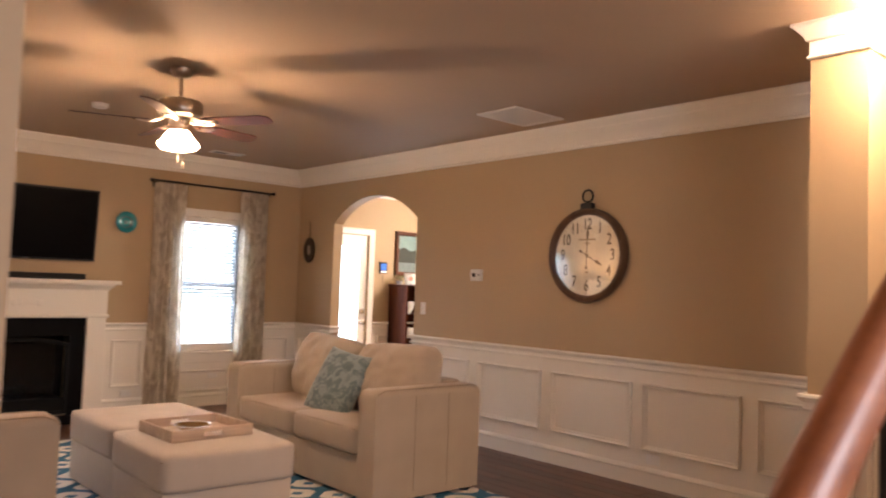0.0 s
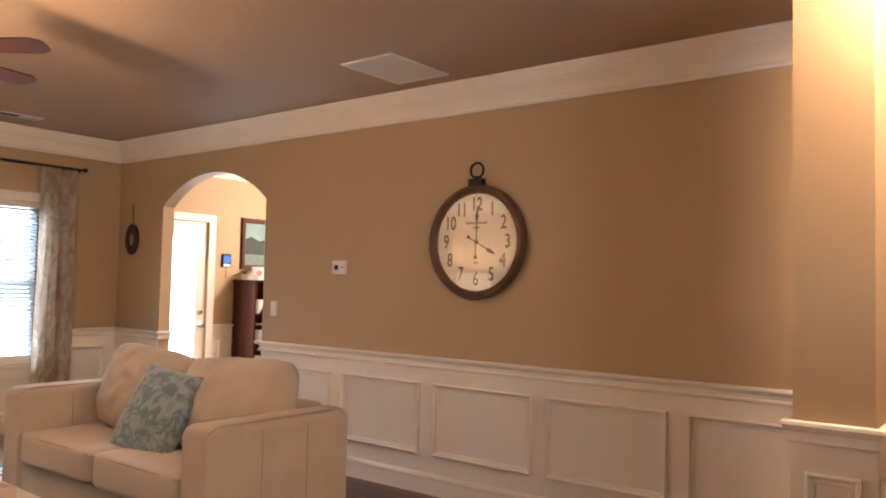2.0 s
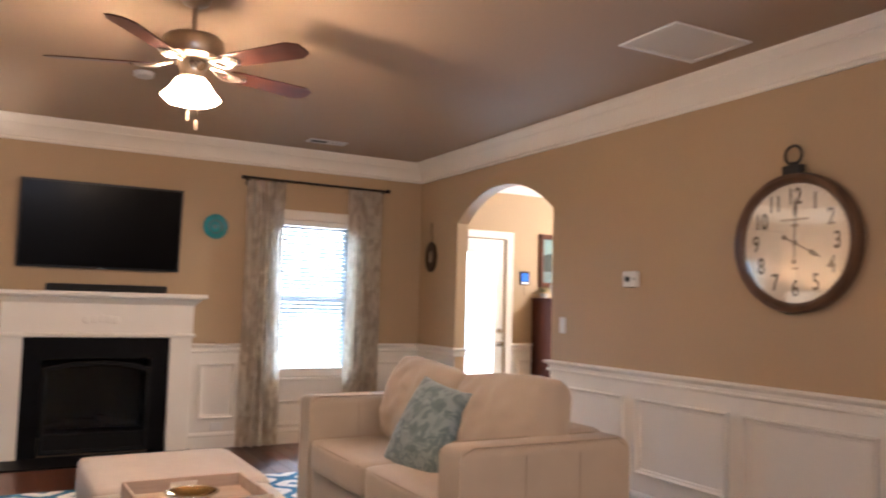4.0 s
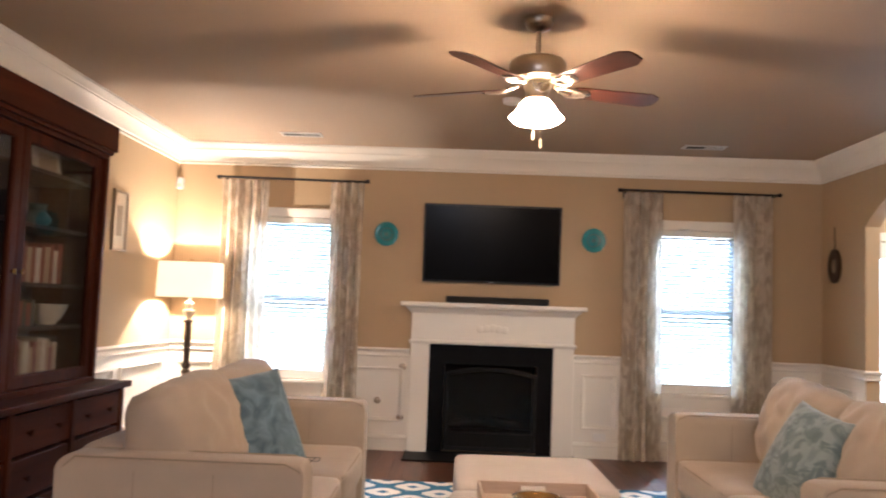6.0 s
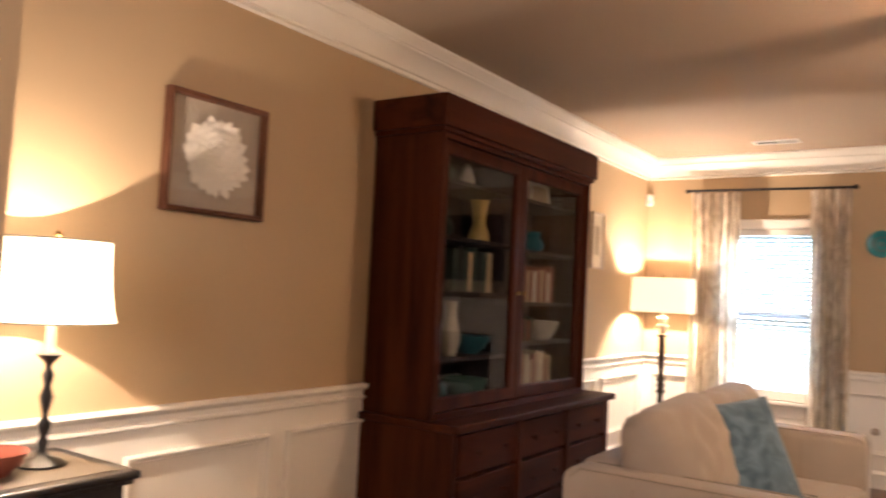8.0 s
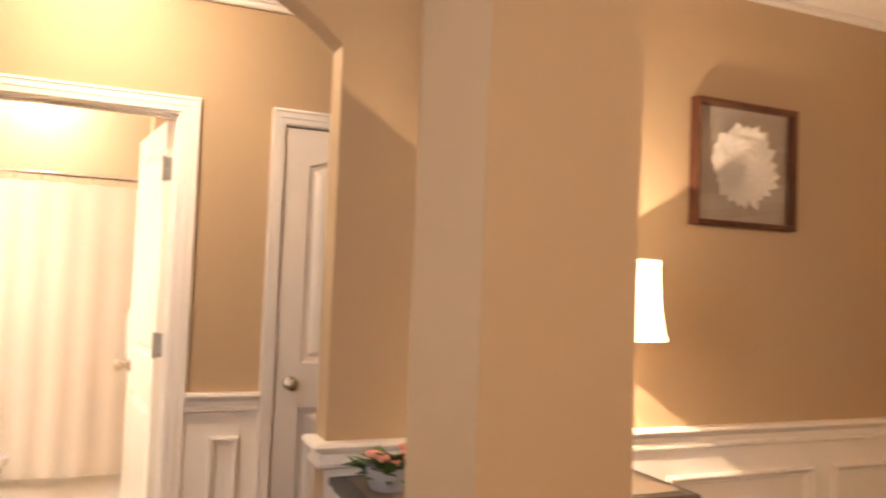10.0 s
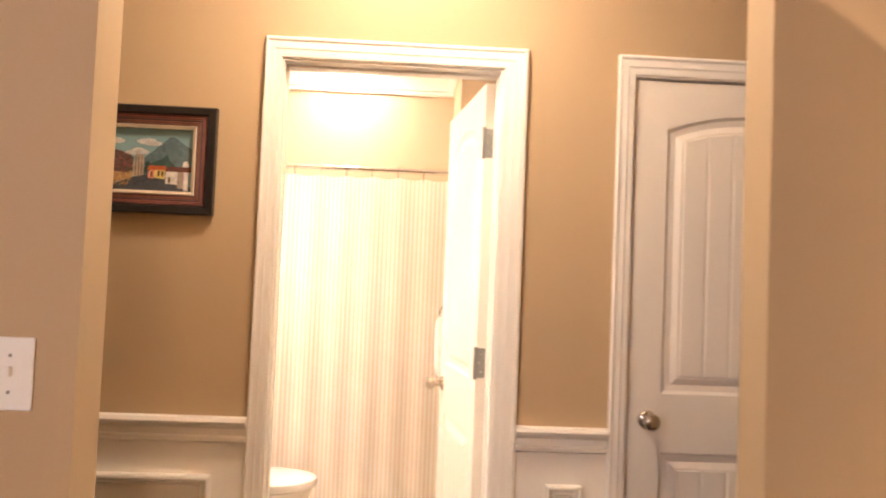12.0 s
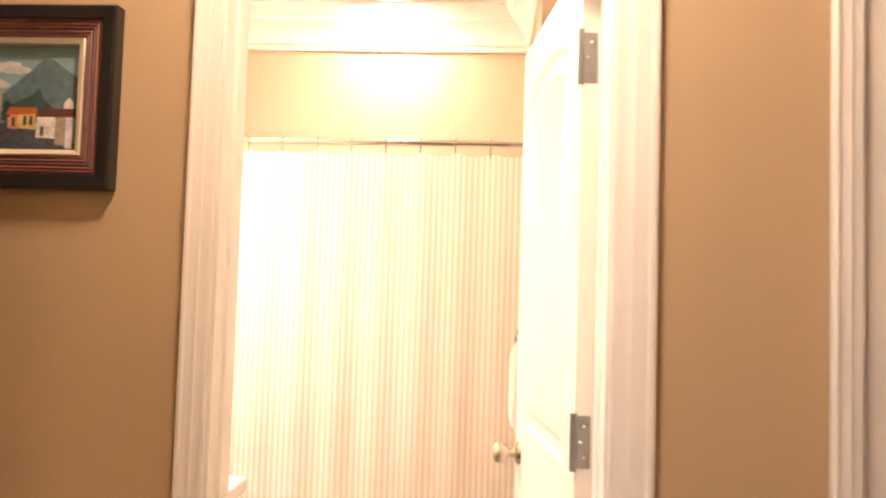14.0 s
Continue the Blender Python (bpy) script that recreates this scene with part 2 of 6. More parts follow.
M = dict(
    wall=surface("tan_wall_paint", (.445, .322, .188), .62, vary=.035, scale=1.3, grain=240, bump=.06),
    ceiling=surface("ceiling_paint", (.42, .315, .22), .85, vary=.04, scale=1.0, grain=160, bump=.1),
    white=surface("white_trim_paint", (.80, .76, .685), .38, vary=.025, scale=3, grain=90, bump=.02),
    door=surface("white_door_paint", (.76, .70, .61), .42, vary=.03, scale=3, grain=70, bump=.04),
    bathwall=surface("bathroom_wall_paint", (.52, .40, .27), .6, vary=.03, scale=1.3, grain=240, bump=.05),
    linen=surface("beige_linen", (.38, .312, .243), .9, vary=.08, scale=5, grain=420, bump=.35, sheen=.15),
    piping=surface("beige_piping", (.29, .235, .18), .9, vary=.06, scale=20, grain=300, bump=.2),
    ottoman=surface("pale_linen", (.49, .43, .37), .9, vary=.06, scale=5, grain=420, bump=.3, sheen=.15),
    teal=damask("teal_damask", (.085, .125, .14), (.185, .235, .245), 13, (.42, .58)),
    bluecushion=damask("blue_cushion", (.050, .095, .135), (.125, .195, .25), 9, (.36, .64)),
    curtain=damask("curtain_print", (.56, .485, .385), (.79, .73, .62), 8, (.40, .62), .5, (1, 1, .6)),
    shower=stripes("shower_curtain_stripe", (.86, .84, .79), (.78, .67, .54), 45, 1, .35),
    rug=rug_weave("trellis_rug"),
    floor=wood("floor_boards", (.030, .010, .006), (.115, .038, .018), .36, 1, 10, .10, True),
    cherry=dull(wood("dark_cherry", (.014, .003, .001), (.066, .015, .0045), .6, 2, 7, .0), .08),
    cherry_h=dull(wood("dark_cherry_level", (.013, .0028, .001), (.066, .0145, .0045), .55, 1, 7, .0), .08),
    inside=wood("bookcase_lining", (.012, .005, .004), (.035, .013, .008), .6, 2, 7, .0),
    blade=wood("fan_blade_walnut", (.030, .010, .008), (.10, .030, .018), .3, 0, 8, .3),
    rail=wood("oak_handrail", (.20, .058, .02), (.42, .145, .052), .45, 0, 9, .12),
    frame=dull(wood("brown_frame", (.04, .014, .007), (.12, .045, .022), .5, 1, 10, .0), .2),
    rimwood=wood("clock_rim", (.055, .028, .015), (.15, .078, .04), .5, 1, 9, .05),
    black=surface("black_paint", (.012, .011, .011), .35, vary=.2, scale=6, bump=.05, coat=.1),
    slate=dull(surface("black_slate", (.004, .004, .0045), .45, vary=.35, scale=4, grain=40, bump=.06), .06),
    firebox=dull(surface("sooty_shaded_firebox", (.008, .006, .005), .8, vary=.3, scale=6, bump=.2), .1),
    grate=dull(surface("matt_black_grate", (.006, .006, .006), .6, .0, vary=.2, scale=20, bump=.1), .12),
    iron=dull(surface("black_iron", (.011, .010, .010), .5, .0, vary=.2, scale=20, bump=.1), .3),
    screen=dull(surface("television_screen", (.003, .003, .0035), .22, vary=.1, scale=2, bump=0), .06),
    plastic=dull(surface("black_plastic", (.012, .012, .013), .42, vary=.15, scale=8, bump=.05), .3),
    whiteplastic=surface("white_plastic", (.78, .77, .74), .35, vary=.02, scale=8, bump=.02),
    nickel=surface("brushed_nickel", (.52, .46, .38), .28, 1, vary=.08, scale=8, grain=200, bump=.05),
    pewter=surface("antique_pewter", (.36, .30, .24), .34, 1, vary=.15, scale=8, grain=90, bump=.08),
    steel=surface("steel_hinge", (.30, .30, .29), .36, 1, vary=.1, scale=8, bump=.05),
    chrome=surface("chrome", (.75, .74, .72), .1, 1, vary=.03, scale=8, bump=0),
    bronze=surface("dark_bronze", (.05, .032, .022), .42, .7, vary=.25, scale=14, bump=.1),
    plate=surface("turquoise_glaze", (.018, .20, .225), .18, vary=.25, scale=14, bump=.03, coat=.5),
    face=surface("aged_clock_paper", (.74, .69, .58), .5, vary=.10, scale=3, grain=30, bump=.01, coat=.6),
    ink=surface("printed_ink", (.075, .055, .04), .6, vary=.1, bump=0),
    paleink=surface("faded_ink", (.32, .26, .18), .6, vary=.1, bump=0),
    traywood=wood("washed_tray_wood", (.34, .25, .18), (.58, .46, .36), .6, 0, 8, .0),
    brass=surface("brass", (.55, .36, .13), .22, 1, vary=.1, bump=.02),
    shadebase=surface("lamp_base_cream", (.55, .46, .34), .5, vary=.2, scale=20, bump=.1),
    paper=surface("white_paper_petals", (.82, .78, .70), .8, vary=.05, bump=.1),
    mat=surface("grey_mat_board", (.40, .34, .27), .85, vary=.05, grain=300, bump=.1),
    vent=surface("white_vent_metal", (.74, .72, .68), .45, vary=.03, bump=.02),
    dark=surface("dark_void", (.01, .01, .01), .9, vary=.1, bump=0),
    green=surface("leaf_green", (.07, .13, .03), .55, vary=.35, scale=30, bump=.1),
    flower=surface("coral_petal", (.70, .30, .22), .6, vary=.2, scale=40, bump=.05),
    greypot=surface("grey_pot", (.34, .33, .33), .6, vary=.12, scale=20, bump=.1),
    ceramic=surface("white_ceramic", (.82, .80, .76), .12, vary=.02, bump=0, coat=.5),
    yellow=surface("ochre_glaze", (.55, .38, .12), .3, vary=.15, scale=14, bump=.03),
    cream=surface("cream_glaze", (.62, .55, .42), .35, vary=.12, scale=14, bump=.03),
    sage=surface("sage_glaze", (.09, .16, .12), .35, vary=.15, scale=14, bump=.03),
    tealglaze=surface("teal_glaze", (.035, .12, .135), .3, vary=.15, scale=14, bump=.03),
    redbook=surface("red_cloth_book", (.24, .06, .035), .7, vary=.12, bump=.1),
    tanbook=surface("tan_cloth_book", (.45, .33, .20), .7, vary=.12, bump=.1),
    darkbook=surface("green_cloth_book", (.05, .075, .06), .7, vary=.12, bump=.1),
    # white slats, with the sky's cool blue mixed into their colour
    blind=see_through(surface("sky_tinted_blind_slat", (.76, .84, .92), .5, vary=.02, bump=0), .15),
    towel=surface("white_towel", (.80, .77, .72), .95, vary=.04, grain=200, bump=.4),
    tile=surface("bath_floor_tile", (.52, .43, .32), .4, vary=.12, scale=5, bump=.05),
    glass=glass("clear_glass"),
    # grey tint darkens what stands behind the bookcase panes
    cabinetglass=glass("tinted_cabinet_glass", .07, .74),
    smoked=glass("smoked_glass", .012),
    dialglass=glass("clock_glass", .18),
    inlay=surface("worn_brown_leather", (.10, .075, .05), .5, vary=.2, scale=6, bump=.1),
)


# ---------------------------------------------------------------- mesh helpers
def box(bm, x0, x1, y0, y1, z0, z1, bevel=0.0, seg=2):
    geo = bmesh.ops.create_cube(bm, size=1.0)["verts"]
    for v in geo:
        v.co = Vector(((x0 + x1) / 2 + v.co.x * (x1 - x0), (y0 + y1) / 2 + v.co.y * (y1 - y0), (z0 + z1) / 2 + v.co.z * (z1 - z0)))
    if bevel:
        edges = list({e for v in geo for e in v.link_edges})
        bmesh.ops.bevel(bm, geom=edges, offset=bevel, segments=seg, profile=.5, affect='EDGES')
    return bm


def boxes(*items, bevel=0.0):
    bm = bmesh.new()
    for it in items:
        box(bm, *it, bevel=bevel)
    return bm


def cube(x0, x1, y0, y1, z0, z1, bevel=0.0, seg=2):
    return box(bmesh.new(), x0, x1, y0, y1, z0, z1, bevel, seg)


def lathe(profile, seg=28, close=True):
    """Turns (radius, height) pairs round the z axis."""
    bm = bmesh.new()
    rings = []
    for r, z in profile:
        if r < 1e-5:
            rings.append([bm.verts.new((0, 0, z))])
        else:
            rings.append([bm.verts.new((r * math.cos(2 * math.pi * k / seg), r * math.sin(2 * math.pi * k / seg), z)) for k in range(seg)])
    for a, b in zip(rings, rings[1:]):
        for k in range(seg):
            f = [a[k % len(a)], a[(k + 1) % len(a)], b[(k + 1) % len(b)], b[k % len(b)]]
            f = list(dict.fromkeys(f))
            if len(f) > 2:
                bm.faces.new(f)
    return bm


def tube(points, r, seg=8):
    """A round bar through the points."""
    bm = bmesh.new()
    pts = [Vector(p) for p in points]
    rings = []
    for i, p in enumerate(pts):
        d = (pts[min(i + 1, len(pts) - 1)] - pts[max(i - 1, 0)]).normalized()
        a = d.cross(Vector((0, 0, 1)) if abs(d.z) < .95 else Vector((1, 0, 0))).normalized()
        b = d.cross(a)
        rr = r[i] if isinstance(r, (list, tuple)) else r
        rings.append([bm.verts.new(p + rr * (math.cos(2 * math.pi * k / seg) * a + math.sin(2 * math.pi * k / seg) * b)) for k in range(seg)])
    for a, b in zip(rings, rings[1:]):
        for k in range(seg):
            bm.faces.new((a[k], a[(k + 1) % seg], b[(k + 1) % seg], b[k]))
    bm.faces.new(rings[0])
    bm.faces.new(rings[-1])
    return bm


def inset(pts, w):
    """The polygon's corners, moved inwards by w (corners run anticlockwise)."""
    out = []
    for i, p in enumerate(pts):
        a, b, c = Vector(pts[i - 1]), Vector(p), Vector(pts[(i + 1) % len(pts)])
        e, f = (b - a).normalized(), (c - b).normalized()
        n1, n2 = Vector((-e.y, e.x)), Vector((-f.y, f.x))
        out.append(b + (n1 + n2) * (w / max(.2, 1 + n1.dot(n2))))
    return out


def ring(pts, profile, bm=None, fill=False, back=0.0):
    """A frame along a polygon in the u, v plane: profile is (inward, outward) pairs."""
    bm = bm or bmesh.new()
    loops = []
    for w, h in profile:
        loops.append([bm.verts.new((p.x, p.y, h)) for p in inset(pts, w)])
    n = len(pts)
    for a, b in zip(loops, loops[1:]):
        for k in range(n):
            bm.faces.new((a[k], a[(k + 1) % n], b[(k + 1) % n], b[k]))
    if fill:
        bm.faces.new(loops[-1])
    return bm


def rect(u0, u1, v0, v1):
    return [Vector((u0, v0)), Vector((u1, v0)), Vector((u1, v1)), Vector((u0, v1))]


def arched(u0, u1, v0, v1, rise, n=10):
    """A panel outline with a shallow arched top."""
    pts = [Vector((u0, v0)), Vector((u1, v0))]
    for k in range(n + 1):
        s = 1 - 2 * k / n
        pts.append(Vector(((u0 + u1) / 2 + s * (u1 - u0) / 2, v1 - rise * s * s)))
    return pts


def plane(origin, u):
    """The pose that lays (u, v, outward) onto a wall: v is up, outward is u x up."""
    u, v = Vector(u), Vector((0, 0, 1))
    w = u.cross(v)
    return Matrix(((u.x, v.x, w.x, origin[0]), (u.y, v.y, w.y, origin[1]), (u.z, v.z, w.z, origin[2]), (0, 0, 0, 1)))


EAST = plane((0, 0, 0), (0, -1, 0))       # u = -y
NORTH = plane((0, 0, 0), (1, 0, 0))       # u = x
WEST = plane((XL, 0, 0), (0, 1, 0))       # u = y
HALL = plane((XB, 0, 0), (0, 1, 0))       # u = y


def finish(bm, smooth=False, m=None):
    if m is not None:
        bmesh.ops.transform(bm, matrix=m, verts=bm.verts)
    bmesh.ops.recalc_face_normals(bm, faces=bm.faces)
    me = bpy.data.meshes.new("mesh")
    bm.to_mesh(me)
    bm.free()
    if smooth:
        me.shade_smooth()
        me.set_sharp_from_angle(angle=radians(smooth if smooth is not True else 40))
    return me


def part(name, bm, material, parent=None, label="", m=None, smooth=False, at=None):
    """Links a bmesh as one mesh object under a thing or a part."""
    ob = new(name, finish(bm, smooth, m) if isinstance(bm, bmesh.types.BMesh) else bm)
    ob.data.materials.append(M[material] if isinstance(material, str) else material) if not ob.data.materials else None
    ob.data.name = name
    if parent is not None:
        ob.parent = parent
    if at is not None:
        ob.matrix_basis = at
    return tagged(ob, label) if label else ob


def thing(name, label, category, at=None, group="", kind=""):
    ob = new(name)
    ob.empty_display_size = .1
    if at is not None:
        ob.matrix_basis = at
    return tagged(ob, label, category, group, kind)


def structure(name, bm, material, label, category="", m=None, smooth=False):
    return tagged(part(name, bm, material, m=m, smooth=smooth), label, category or name.split("_")[0], kind="structure")


def moulding(bm, p0, p1, out, profile, z, m0=0, m1=0):
    """Sweeps (outward, up) pairs from p0 to p1; m0, m1: -1 for an inside corner, 1 for an outside one, 0 for a square end."""
    p0, p1, out = Vector((*p0, z)), Vector((*p1, z)), Vector((*out, 0))
    d = (p1 - p0).normalized()
    a = [bm.verts.new(p0 + out * u - d * (m0 * u) + Vector((0, 0, v))) for u, v in profile]
    b = [bm.verts.new(p1 + out * u + d * (m1 * u) + Vector((0, 0, v))) for u, v in profile]
    n = len(profile)
    for k in range(n):
        bm.faces.new((a[k], a[(k + 1) % n], b[(k + 1) % n], b[k]))
    bm.faces.new(a)
    bm.faces.new(b)
    return bm


CROWN = [(0, -.195), (.017, -.195), (.020, -.188), (.018, -.178), (.011, -.173), (.011, -.168), (.024, -.164), (.030, -.140), (.048, -.104), (.080, -.076), (.090, -.070), (.090, -.060), (.098, -.058), (.104, -.046), (.120, -.030), (.126, -.018), (.132, -.018), (.132, -.001), (0, -.001)]
COLUMN_CAP = [(0, -.175), (.010, -.175), (.017, -.168), (.012, -.160), (.005, -.155), (.005, -.088), (.018, -.084), (.028, -.060), (.052, -.034), (.062, -.020), (.072, -.016), (.072, -.001), (0, -.001)]
CHAIR = [(0, -.080), (.016, -.080), (.025, -.075), (.025, -.064), (.013, -.058), (.013, -.038), (.020, -.030), (.040, -.022), (.046, -.012), (.040, -.001), (.036, 0), (0, 0)]
POST_CAP = [(0, -.080), (.007, -.080), (.012, -.073), (.008, -.060), (.008, -.042), (.020, -.030), (.029, -.016), (.028, -.004), (.023, 0), (0, 0)]
BASE = [(0, 0), (.016, 0), (.016, .105), (.024, .112), (.022, .124), (.010, .140), (0, .146)]
PANEL = [(0, .004), (.0, .026), (.004, .032), (.010, .033), (.014, .027), (.018, .015), (.027, .011), (.030, .014), (.034, .011), (.036, .004)]
CASING = [(0, .004), (0, .019), (.005, .0225), (.012, .0225), (.017, .0182), (.033, .0168), (.038, .0182), (.044, .0178), (.048, .0150), (.062, .0132), (.067, .0142), (.072, .0130), (.078, .009), (.078, .004)]


# ---------------------------------------------------------------- structure
def slab(name, items, material, label, category):
    return structure(name, boxes(*items), material, label, category)


T = .12
# floor under everything, boards lie on it
slab("floor", [(-10, 4.3, -10, .3, -.12, -.022)], "dark", "subfloor under the dark wooden boards", "floor")
structure("ceiling", cube(-10, 4.3, -10, .3, H, H + .12), "ceiling", "painted beige-brown plaster ceiling", "ceiling")


def arch_wall(name, x0, x1, y0, y1, a0, a1, spring, rise, material, label, n=24):
    """A wall along y with a segmental arch from a0 to a1."""
    bm = boxes((x0, x1, y0, a0, 0, H), (x0, x1, a1, y1, 0, H))
    c, h = (a0 + a1) / 2, (a1 - a0) / 2
    rad = (h * h + rise * rise) / (2 * rise)

    def top(y):
        return spring + rise - rad + math.sqrt(max(0, rad * rad - (y - c) ** 2))
    for k in range(n):
        ya, yb = a0 + (a1 - a0) * k / n, a0 + (a1 - a0) * (k + 1) / n
        vs = [bm.verts.new((x, y, z)) for x in (x0, x1) for y, z in ((ya, top(ya)), (yb, top(yb)), (yb, H), (ya, H))]
        for f in ((0, 1, 2, 3), (7, 6, 5, 4), (0, 4, 5, 1), (3, 2, 6, 7)):
            bm.faces.new([vs[i] for i in f])
    return structure(name, bm, material, label, "wall")


ARCH_E = (-2.26, -.76)
ARCH_W = (-8.05, -6.772)
wall_east = arch_wall("wall_east", 0, T, -7.6, 0, *ARCH_E, 2.10, .275, "wall", "tan painted wall with an arched opening to the kitchen")
wall_west = arch_wall("wall_west", XL - T, XL, -9.72, 0, *ARCH_W, 2.14, .26, "wall", "tan painted wall with an arched opening to the hallway")

# north wall: two living room windows and the glazed kitchen door
WIN = ((-5.26, -4.50), (-1.53, -.77))
W0, W1 = .61, 2.10
KD = (.20, 1.06, 2.06)
items, x = [], -10.0
for a, b in WIN:
    items += [(x, a, 0, .16, 0, H), (a, b, 0, .16, 0, W0), (a, b, 0, .16, W1, H)]
    x = b
items += [(x, KD[0], 0, .16, 0, H), (KD[0], KD[1], 0, .16, KD[2], H), (KD[1], 4.3, 0, .16, 0, H)]
# the firebox is a niche in the wall
FX0, FX1, FZ = -3.42, -2.58, .80
items = [i for i in items if not (i[0] < -3 < i[1] and i[4] == 0 and i[5] == H)]
items += [(WIN[0][1], FX0, 0, .16, 0, H), (FX1, WIN[1][0], 0, .16, 0, H), (FX0, FX1, 0, .16, FZ, H), (FX0, FX1, 0, .16, 0, .16)]
wall_north = slab("wall_north", items, "wall", "tan painted wall with two windows and a fireplace", "wall")
# closing walls
slab("wall_foyer", [(XL, -3.9, -9.72, -9.6, 0, H), (-2.9, 0, -9.72, -9.6, 0, H), (-3.9, -2.9, -9.72, -9.6, 2.45, H), (-3.9, -2.9, -9.72, -9.6, 0, 1.45), (0, T, -9.6, -7.6, 0, H)], "wall", "plain tan wall closing the foyer", "wall")
slab("wall_kitchen", [(4.1, 4.22, -4, 0, 0, H), (T, 4.1, -4.12, -4, 0, H)], "wall", "plain tan wall closing the kitchen", "wall")
# hallway wall with the bathroom opening and the closet opening
BD, CD, DZ = (-7.892, -7.170), (-6.730, -5.968), 2.082
wall_hall = slab("wall_hall", [(XB - T, XB, -9.6, BD[0], 0, H), (XB - T, XB, *BD, DZ, H), (XB - T, XB, BD[1], CD[0], 0, H), (XB - T, XB, *CD, DZ, H),
                               (XB - T, XB, CD[1], -5.3, 0, H)], "wall", "tan hallway wall with two doorways", "wall")
slab("wall_hall_ends", [(XB, XL - T, -5.42, -5.3, 0, H), (XB, XL - T, -9.6, -9.48, 0, H), (XB - .9, XB - .8, -6.85, -5.8, 0, H)], "wall", "plain tan walls at the ends of the hallway", "wall")
slab("wall_bathroom", [(-9.40, -9.28, -9.2, -6.9, 0, H), (-9.28, XB - T, -9.12, -9.0, 0, H), (-9.28, -8.56, -7.215, -7.0, 0, H), (-8.56, XB - T, -7.02, -6.9, 0, H)],
     "bathwall", "light tan bathroom walls round a bath alcove", "wall")


def wainscot(name, wall, m, spans, panels, height=RAIL - .06):
    """White boarding with applied panel frames."""
    bm = bmesh.new()
    for a, b in spans:
        box(bm, a, b, .0, height, 0, .006)
    w = structure(name, bm, "white", "white painted wainscot boarding", "wainscot", m=m)
    for a, b, lo, hi in panels:
        part("panel_frame", ring(rect(a, b, lo, hi), [(p[0], p[1] + .002) for p in PANEL]), "white", w, m=m, smooth=30)
    return w


PZ = (.262, .748)
wainscot("wainscot_east", wall_east, EAST, [(0, .76), (2.26, 6.63)],
         [(2.36, 3.09, *PZ), (3.215, 3.965, *PZ), (4.085, 4.86, *PZ), (4.96, 5.72, *PZ), (5.84, 6.56, *PZ), (.12, .62, *PZ)])
wainscot("wainscot_north", wall_north, NORTH, [(XL, -5.347), (-4.413, -3.737), (-2.253, -1.617), (-.683, 0), (1.135, 4.1)],
         [(-5.88, -5.50, *PZ), (-4.30, -3.80, *PZ), (-2.17, -1.86, *PZ), (-.58, -.12, *PZ), (-5.2, -4.56, .17, .40), (-1.47, -.83, .17, .40), (1.22, 1.5, *PZ)])
wainscot("wainscot_below_windows", wall_north, NORTH, [(-5.345, -4.415), (-1.615, -.685)], [], .478)
wainscot("wainscot_west", wall_west, WEST, [(-9.6, -8.05), (-6.772, 0)],
         [(-6.62, -5.60, *PZ), (-5.50, -4.79, *PZ), (-4.68, -3.9, *PZ), (-3.8, -3.0, *PZ), (-2.1, -1.2, *PZ), (-1.05, -.2, *PZ), (-9.0, -8.2, *PZ)])
wainscot("wainscot_hall", wall_hall, HALL, [(-9.48, -7.945), (-7.090, -6.79), (-5.87, -5.42)],
         [(-9.2, -8.05, .3, .742), (-6.988, -6.872, .3, .742)])


def run(name, profile, z, segs, label):
    for n, (p0, p1, out, m0, m1) in enumerate(segs):
        structure(name, moulding(bmesh.new(), p0, p1, out, profile, z, m0, m1), "white", label, "trim", smooth=30)


run("crown_moulding", CROWN, H, [
    ((XL, 0), (0, 0), (0, -1), -1, -1), ((0, 0), (0, -6.63), (-1, 0), -1, 0), ((XL, -9.6), (XL, 0), (1, 0), 0, -1),
    ((T, 0), (4.1, 0), (0, -1), -1, -1), ((XB, -9.48), (XB, -5.42), (1, 0), -1, -1)],
    "white painted crown moulding under the ceiling")
HB = H - .05      # lowered bathroom ceiling
structure("ceiling_bathroom", cube(-9.28, XB - T, -9.0, -7.02, HB, H - .001), "white", "white painted bathroom ceiling", "ceiling")
run("crown_moulding", CROWN, HB, [
    ((-9.28, -9.0), (-9.28, -7.215), (1, 0), -1, -1), ((-9.28, -7.215), (-8.56, -7.215), (0, -1), -1, 1), ((-8.56, -7.215), (-8.56, -7.02), (1, 0), 1, -1), ((-8.56, -7.02), (XB - T, -7.02), (0, -1), -1, 0)],
    "white painted crown moulding round the bathroom")
